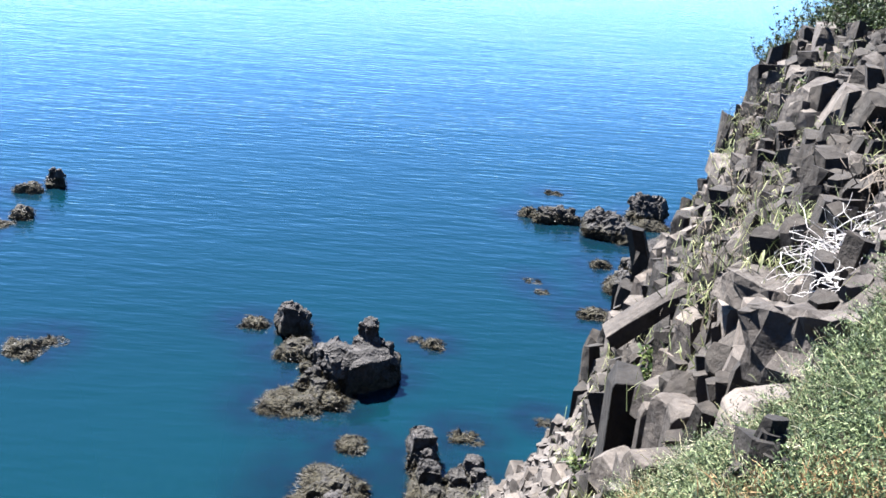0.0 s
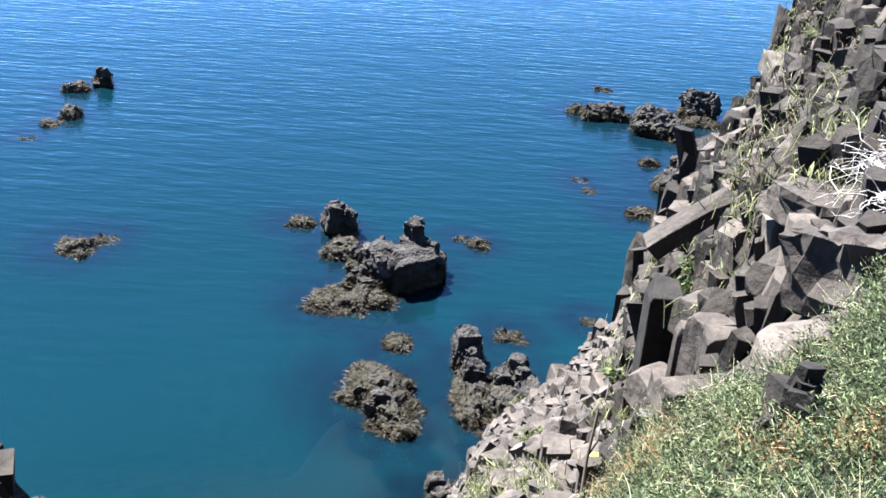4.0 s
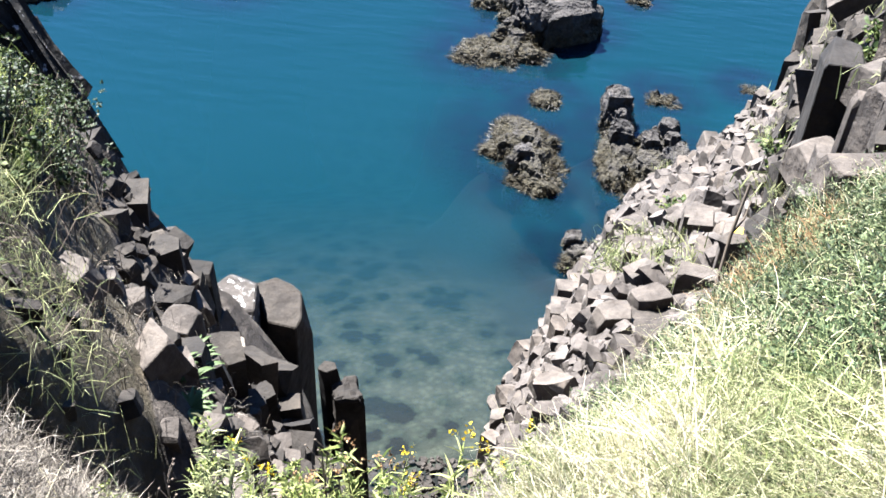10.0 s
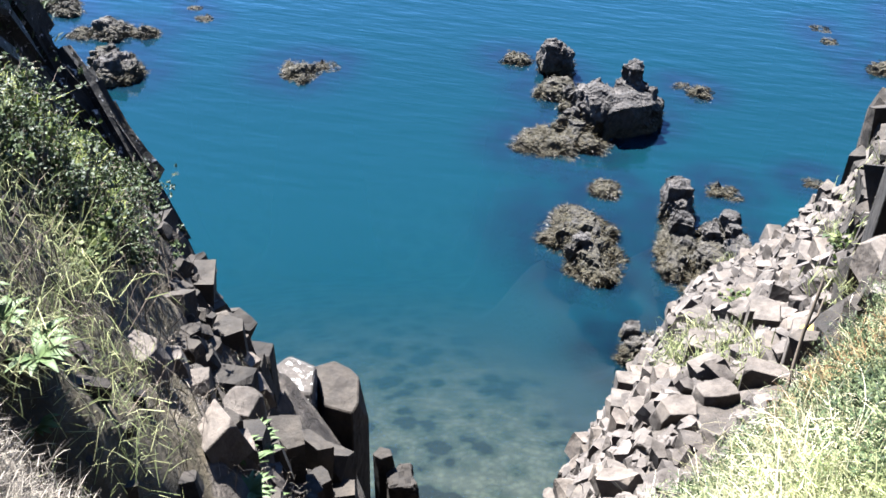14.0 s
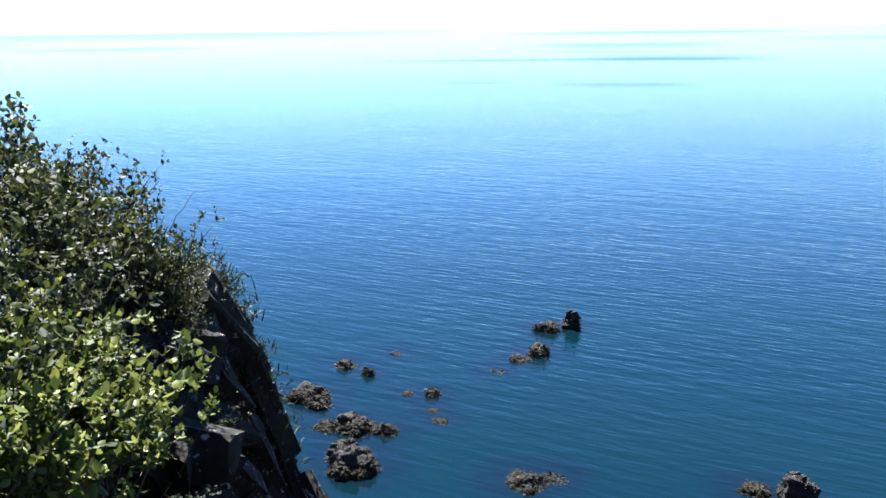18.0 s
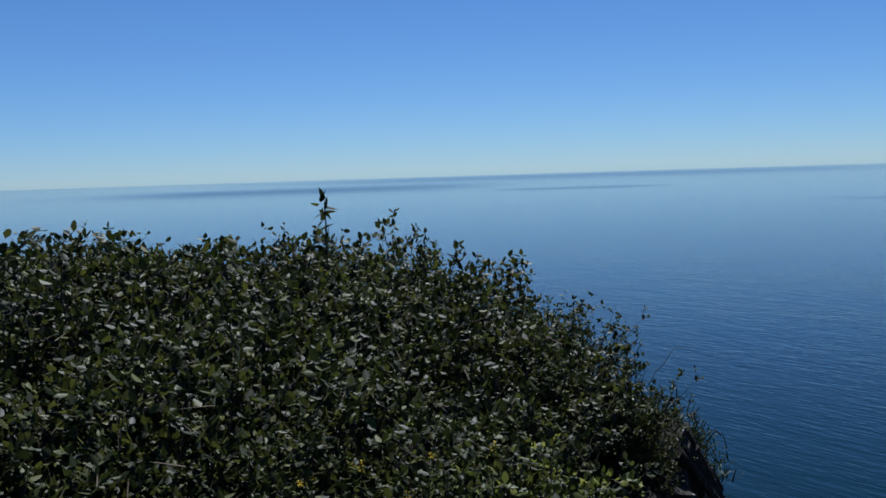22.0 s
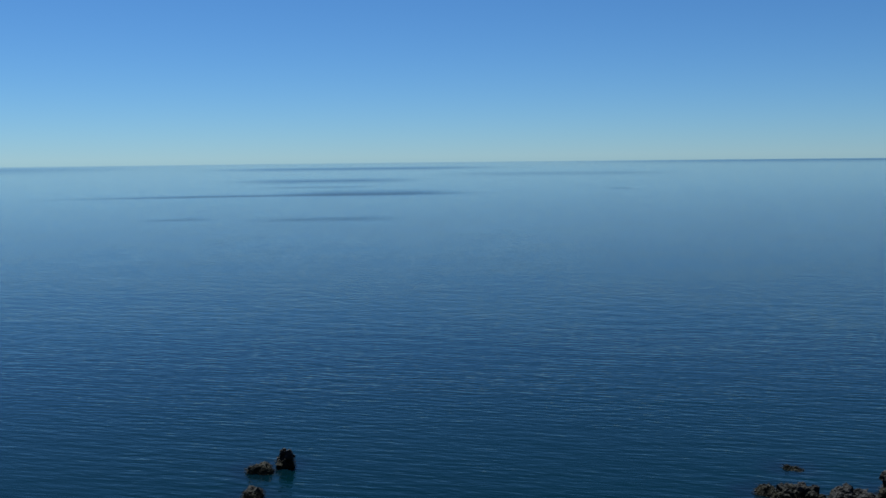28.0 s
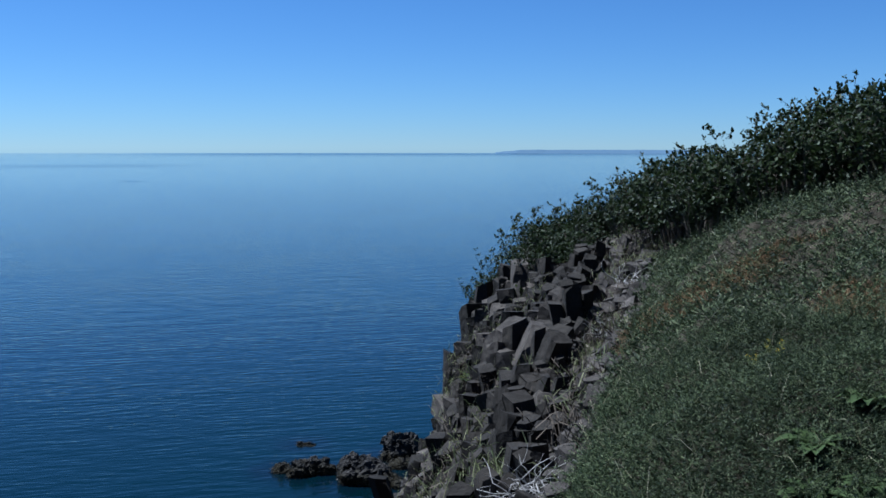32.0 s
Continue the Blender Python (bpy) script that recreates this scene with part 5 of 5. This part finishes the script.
# ---- plants at the brow ----
def goldenrod(seed, height=0.5, bloom=None, leaf=None, stems=4):
    """A clump of stalks in narrow leaves, crowded towards the top, with plumes of small flowers."""
    g = np.random.default_rng(seed)
    ob = tagged(new("goldenrod"), "yellow-flowered goldenrod with narrow green leaves", "wildflower", "goldenrod on the cliff top")
    n, per = stems, 64
    root = np.column_stack([g.normal(size=(n, 2)) * 0.035, np.zeros(n)])
    d = np.column_stack([g.normal(size=(n, 2)) * 0.2, np.ones(n)])
    d /= np.linalg.norm(d, axis=1)[:, None]
    ln = height * g.uniform(0.7, 1.1, n)
    mesh_object("stalk", *ribbons(root, d, ln, np.full(n, 0.005), np.full(n, 0.02)), TWIG, ob)
    k = n * per
    f = g.uniform(0.12, 1.0, k) ** 0.7
    at = np.repeat(root, per, 0) + np.repeat(d * ln[:, None], per, 0) * f[:, None]
    u = g.normal(size=(k, 3)) * np.array([1, 1, 0.25]) + np.array([0, 0, 0.55])
    u /= np.linalg.norm(u, axis=1)[:, None]
    mesh_object("foliage", *ribbons(at, u, g.uniform(0.03, 0.075, k) * (1.2 - 0.5 * f), g.uniform(0.0035, 0.007, k), g.uniform(0, 0.4, k)), leaf or FRESH, ob)
    k = n * 5 * 6
    spray = g.normal(size=(n * 5, 3)) * np.array([0.013, 0.013, 0.01]) + np.repeat(root + d * ln[:, None], 5, 0)
    tip = np.repeat(spray, 6, 0) + g.normal(size=(k, 3)) * 0.005
    u = g.normal(size=(k, 3))
    u /= np.linalg.norm(u, axis=1)[:, None]
    mesh_object("blossom", *ribbons(tip, u, np.full(k, 0.008), np.full(k, 0.005), np.zeros(k)), bloom or YELLOW, ob)
    return ob


def rosette(seed, broad=0.32):
    g = np.random.default_rng(seed)
    ob = tagged(new("dock_plant"), "broad-leaved green plant rooted in the rock", "plant", "broad-leaved plants")
    for k in range(22):
        a, ln = g.uniform(0, 6.28), g.uniform(0.14, 0.28)
        rise = g.uniform(0.3, 1.0)
        along = np.linspace(0, 1, 6)
        wid = broad * ln * np.sin(np.pi * np.clip(along * 0.9 + 0.08, 0, 1))
        cx = along * ln
        cz = rise * ln * (along - 0.75 * along ** 2)
        v = np.concatenate([np.column_stack([cx, -wid / 1.6, cz + wid * 0.25]), np.column_stack([cx, 0 * cx, cz]), np.column_stack([cx, wid / 1.6, cz + wid * 0.25])])
        v = np.column_stack([v[:, 0] * math.cos(a) - v[:, 1] * math.sin(a), v[:, 0] * math.sin(a) + v[:, 1] * math.cos(a), v[:, 2]])
        f = np.array([[j + 6 * r, j + 1 + 6 * r, j + 7 + 6 * r, j + 6 + 6 * r] for r in range(2) for j in range(5)])
        mesh_object("leaf", v, f, DOCK, ob, smooth=True)
    return ob


def place(thing, x, y, s, turn, lift=0.0):
    c = copy_thing(thing, pose(x, y, float(land(x, y)) + lift, 0, 0, turn))
    c.scale = (s, s, s)
    return c


def sow(seeds, count, az0, az1, r0, r1, size, seed):
    r = random.Random(seed)
    for k in range(count):
        az, d = radians(r.uniform(az0, az1)), r.uniform(r0, r1)
        x, y, s, turn = d * math.sin(az), d * math.cos(az), r.uniform(*size), r.uniform(0, 360)
        one = seeds[k % len(seeds)]
        if k < len(seeds):
            one.matrix_basis = pose(x, y, float(land(x, y)), 0, 0, turn)
            one.scale = (s, s, s)
        else:
            place(one, x, y, s, turn)


def stand(thing, spots):
    """Plants at chosen spots: x, y, size, turn."""
    for k, (x, y, s, turn) in enumerate(spots):
        if k == 0:
            thing.matrix_basis = pose(x, y, float(land(x, y)) - 0.01, 0, 0, turn)
            thing.scale = (s, s, s)
        else:
            place(thing, x, y, s, turn, -0.01)


stand(goldenrod(80, 0.47, FRESH), [(-0.63, 1.36, 1.0, 0), (-0.57, 1.39, 1.05, 80), (-0.52, 1.36, 0.95, 160), (-0.67, 1.45, 0.9, 230), (-0.46, 1.43, 0.9, 300), (-0.6, 1.5, 1.0, 40), (-0.42, 1.38, 0.8, 120)])
stand(goldenrod(81, 0.5, RUST), [(-0.46, 1.40, 1.15, 30), (-0.50, 1.44, 1.05, 100), (-0.41, 1.45, 1.0, 210)])
stand(goldenrod(82, 0.55, stems=2), [(-0.32, 1.46, 1.0, 0), (-0.27, 1.45, 1.15, 90), (-0.38, 1.46, 0.95, 170), (-0.66, 1.33, 0.95, 250), (-0.1, 1.62, 0.62, 20), (-0.17, 1.7, 0.6, 310)])
stand(goldenrod(83, 0.42, FRESH, GREEN), [(-0.78, 1.28, 1.1, 50), (-0.72, 1.38, 0.9, 140), (-0.30, 1.30, 0.7, 200), (-0.85, 1.32, 1.0, 10)])
sow([goldenrod(85 + k, 0.9) for k in range(2)], 12, -72, -58, 3.2, 4.4, (0.9, 1.1), 91)
sow([rosette(95 + k, 0.15) for k in range(2)], 8, -35.5, -31.5, 3.5, 4.3, (0.5, 0.7), 92)
sow([rosette(93 + k, 0.22) for k in range(2)], 6, -50, -43, 3.0, 3.6, (0.4, 0.6), 98)
sow([rosette(97 + k, 0.13) for k in range(2)], 5, -37, -33, 1.36, 1.5, (0.6, 0.8), 93)
sow([rosette(87 + k, 0.2) for k in range(2)], 5, -22, -12, 1.12, 1.3, (0.35, 0.5), 89)
sow([rosette(99 + k) for k in range(2)], 7, 40.5, 45, 4.8, 5.9, (0.6, 0.85), 94)
sow([goldenrod(88 + k, 0.22) for k in range(2)], 3, 35.5, 37, 6.8, 7.2, (0.5, 0.7), 95)
turf("rim_scrub", "low scrub and dry stems along the headland rim", LEAF_DARK, spread(520, -51, -41, 7.5, 10.8, lambda x, y: np.abs(line(EDGE, np.degrees(np.arctan2(x, y)))[0] - np.hypot(x, y) - 0.45) < 0.45), 40, (0.05, 0.2), (0.008, 0.02), 0.4, 0.4, 0.1, "scrub")
turf("green_tufts", "green tufts between the stones under the bushes", GREEN, spread(420, 15, 28, 7, 24, lambda x, y: cover(x, y) < 0.5), 60, (0.08, 0.3), (0.006, 0.014), 0.4, 0.6, 0.2)
turf("slope_tufts", "dry brown tufts between the stones", TWIG, spread(420, 16, 28, 7, 24, lambda x, y: cover(x, y) < 0.5), 60, (0.08, 0.32), (0.006, 0.014), 0.4, 0.6, 0.2)
turf("brow_grass", "dry grass and seed stalks at the head of the gully", STRAW, spread(260, -32, -6, 0.8, 1.6, lambda x, y: x < 9), 30, (0.04, 0.13), (0.001, 0.0024), 0.4, 0.5, 0.06)
turf("crack_grass", "tufts of grass in the cracks of the cliff", GREEN, spread(90, 0, 23, 6, 24, lambda x, y: (cover(x, y) < 0.3) & (fractal(x, y, 0.4, 2, 77) > 0.15)), 110, (0.1, 0.35), (0.006, 0.014), 0.5, 0.6, 0.16)


def rod(name, points, thick, mat, parent):
    cu = bpy.data.curves.new(name, "CURVE")
    cu.dimensions, cu.bevel_depth, cu.bevel_resolution = "3D", thick, 2
    sp = cu.splines.new("POLY")
    sp.points.add(len(points) - 1)
    for k, p in enumerate(points):
        sp.points[k].co = (*p, 1)
        sp.points[k].radius = 1 - 0.4 * k / len(points)
    cu.materials.append(mat)
    ob = new(name, cu)
    ob.parent = parent
    return ob


def seed_stalk(seed, height):
    """A dead flower stalk with forked heads."""
    g = random.Random(seed)
    ob = tagged(new("seed_stalk"), "dry brown seed stalk with forked heads", "dead stalk", "dry stalks at the gully")
    lean = Vector((g.gauss(0, 0.12), g.gauss(0, 0.12), 1)).normalized()
    rod("stem", [lean * height * f + Vector((0.01 * math.sin(4 * f), 0, 0)) for f in (0, 0.35, 0.7, 1.0)], 0.0025, TWIG, ob)
    for k in range(7):
        a, f = g.uniform(0, 6.28), g.uniform(0.55, 0.98)
        p = lean * height * f
        q = p + Vector((math.cos(a) * 0.5, math.sin(a) * 0.5, 0.8)) * height * g.uniform(0.08, 0.16)
        rod("fork", [p, (p + q) / 2 + Vector((0, 0, 0.004)), q], 0.0014, TWIG, ob)
        bm = bmesh.new()
        bmesh.ops.create_icosphere(bm, subdivisions=1, radius=0.003, matrix=Matrix.Translation(q))
        part("seed_head", bm, TWIG, ob)
    return ob


# ---- bleached dead branches ----
def dead_branches(x, y, z, size, count, seed, mat=None, upright=0.15, label="bleached white tangle of dead branches on the slope"):
    r = random.Random(seed)
    ob = tagged(new("dead_branch"), label, "dead wood", "dead branches")
    ob.location = (x, y, z)
    for k in range(count):
        cu = bpy.data.curves.new("branch", "CURVE")
        cu.dimensions, cu.bevel_depth, cu.bevel_resolution = "3D", r.uniform(0.0018, 0.0048) * (1 + 0.5 * size), 1
        sp = cu.splines.new("POLY")
        n = 9
        sp.points.add(n - 1)
        p = Vector((r.gauss(0, 0.25), r.gauss(0, 0.25), r.uniform(0, 0.15))) * size
        d = Vector((r.gauss(0, 1), r.gauss(0, 1), r.gauss(upright, 0.35))).normalized()
        for j in range(n):
            sp.points[j].co = (*p, 1)
            sp.points[j].radius = 1 - 0.8 * j / n
            d = (d + Vector((r.gauss(0, 0.6), r.gauss(0, 0.6), r.gauss(0, 0.4)))).normalized()
            p = p + d * size * 0.13
        cu.materials.append(mat or BONE)
        br = new("branch", cu)
        br.parent = ob


for x, y, lift, size, count, seed in ((2.62, 5.95, 0.05, 0.6, 130, 201), (2.05, 4.75, 0.06, 0.3, 24, 206), (5.2, 10.9, 0.1, 0.4, 30, 202), (6.6, 13.4, 0.12, 0.5, 26, 203), (-5.6, 4.7, 0.3, 0.6, 9, 204)):
    dead_branches(x, y, float(land(x, y)) + lift, size, count, seed)
for az, d, size, count, seed in ((-48.2, 8.7, 0.65, 5, 211), (-47.0, 8.9, 0.5, 4, 212), (-44.0, 9.9, 0.4, 3, 213), (-52, 8.8, 0.6, 5, 214), (-70, 8.0, 1.2, 4, 215), (-76, 8.5, 1.2, 4, 216), (-64, 8.2, 1.2, 3, 217)):
    x, y = d * math.sin(radians(az)), d * math.cos(radians(az))
    dead_branches(x, y, float(land(x, y)) + (0.3 if d < 8.6 and az < -60 else 0.1), size, count, seed, TWIG, 1.6, "bare brown twigs standing out of the scrub")


# ---- stones of the little beach ----
def beach(count, seed):
    r = random.Random(seed)
    verts, faces = [], []
    for k in range(count):
        az, d = radians(r.uniform(-22, -6)), r.uniform(14.5, 19.5)
        x, y, w = d * math.sin(az), d * math.cos(az), r.choice((0.1, 0.14, 0.2, 0.3))
        m = pose(x, y, float(land(x, y)) + w * 0.1, r.gauss(0, 15), r.gauss(0, 15), r.uniform(0, 360)) @ Matrix.Diagonal((w, w * 0.8, w * 0.6, 1))
        b, n = BLOCKS[r.randrange(24)], len(verts)
        verts += [m @ v.co for v in b.vertices]
        faces += [[n + i for i in q.vertices] for q in b.polygons]
    tagged(mesh_object("beach_stones", verts, faces, ROCK_LOOSE_DARK), "wet grey stones at the head of the cove", "stones", kind="stuff")


beach(1500, 301)


# ---- a weathered stick leaning on the scree, and a tall sprig over the bushes ----
for k, (x, y, height) in enumerate(((-0.67, 1.4, 0.55), (-0.63, 1.44, 0.62), (-0.72, 1.38, 0.5), (-0.54, 1.46, 0.5), (-0.86, 1.22, 0.42), (-0.6, 1.5, 0.68), (-0.28, 1.48, 0.35))):
    one = seed_stalk(120 + k, height)
    one.location = (x, y, float(land(x, y)) - 0.01)
stick = tagged(new("stick"), "thin dark weathered stick leaning on the scree", "stick")
stick.location = (0.53, 4.1, float(land(0.53, 4.1)))
rod("shaft", [(0, 0, 0), (0.03, 0.12, 0.25), (0.05, 0.25, 0.52), (0.09, 0.36, 0.78)], 0.012, TWIG, stick)
rod("side_twig", [(0.05, 0.25, 0.52), (0.1, 0.3, 0.6), (0.12, 0.38, 0.66)], 0.006, TWIG, stick)


# one tall leafy sprig stands over the western bushes
az, d = radians(-64.3), 9.0
sprig = tagged(new("sprig"), "single tall leafy sprig above the bushes", "shoot")
sprig.location = (d * math.sin(az), d * math.cos(az), 25.2)
rod("stalk", [(0, 0, -0.9), (0.02, 0, -0.2), (0, 0.02, 0.4), (0.03, 0, 0.8)], 0.01, TWIG, sprig)
g = np.random.default_rng(77)
at = np.column_stack([g.normal(size=(34, 2)) * 0.02, g.uniform(0.2, 0.85, 34)])
u = g.normal(size=(34, 3)) + np.array([0, 0, 0.5])
u /= np.linalg.norm(u, axis=1)[:, None]
mesh_object("foliage", *ribbons(at, u, g.uniform(0.08, 0.14, 34), g.uniform(0.03, 0.05, 34), g.uniform(0, 0.2, 34)), LEAF, sprig)
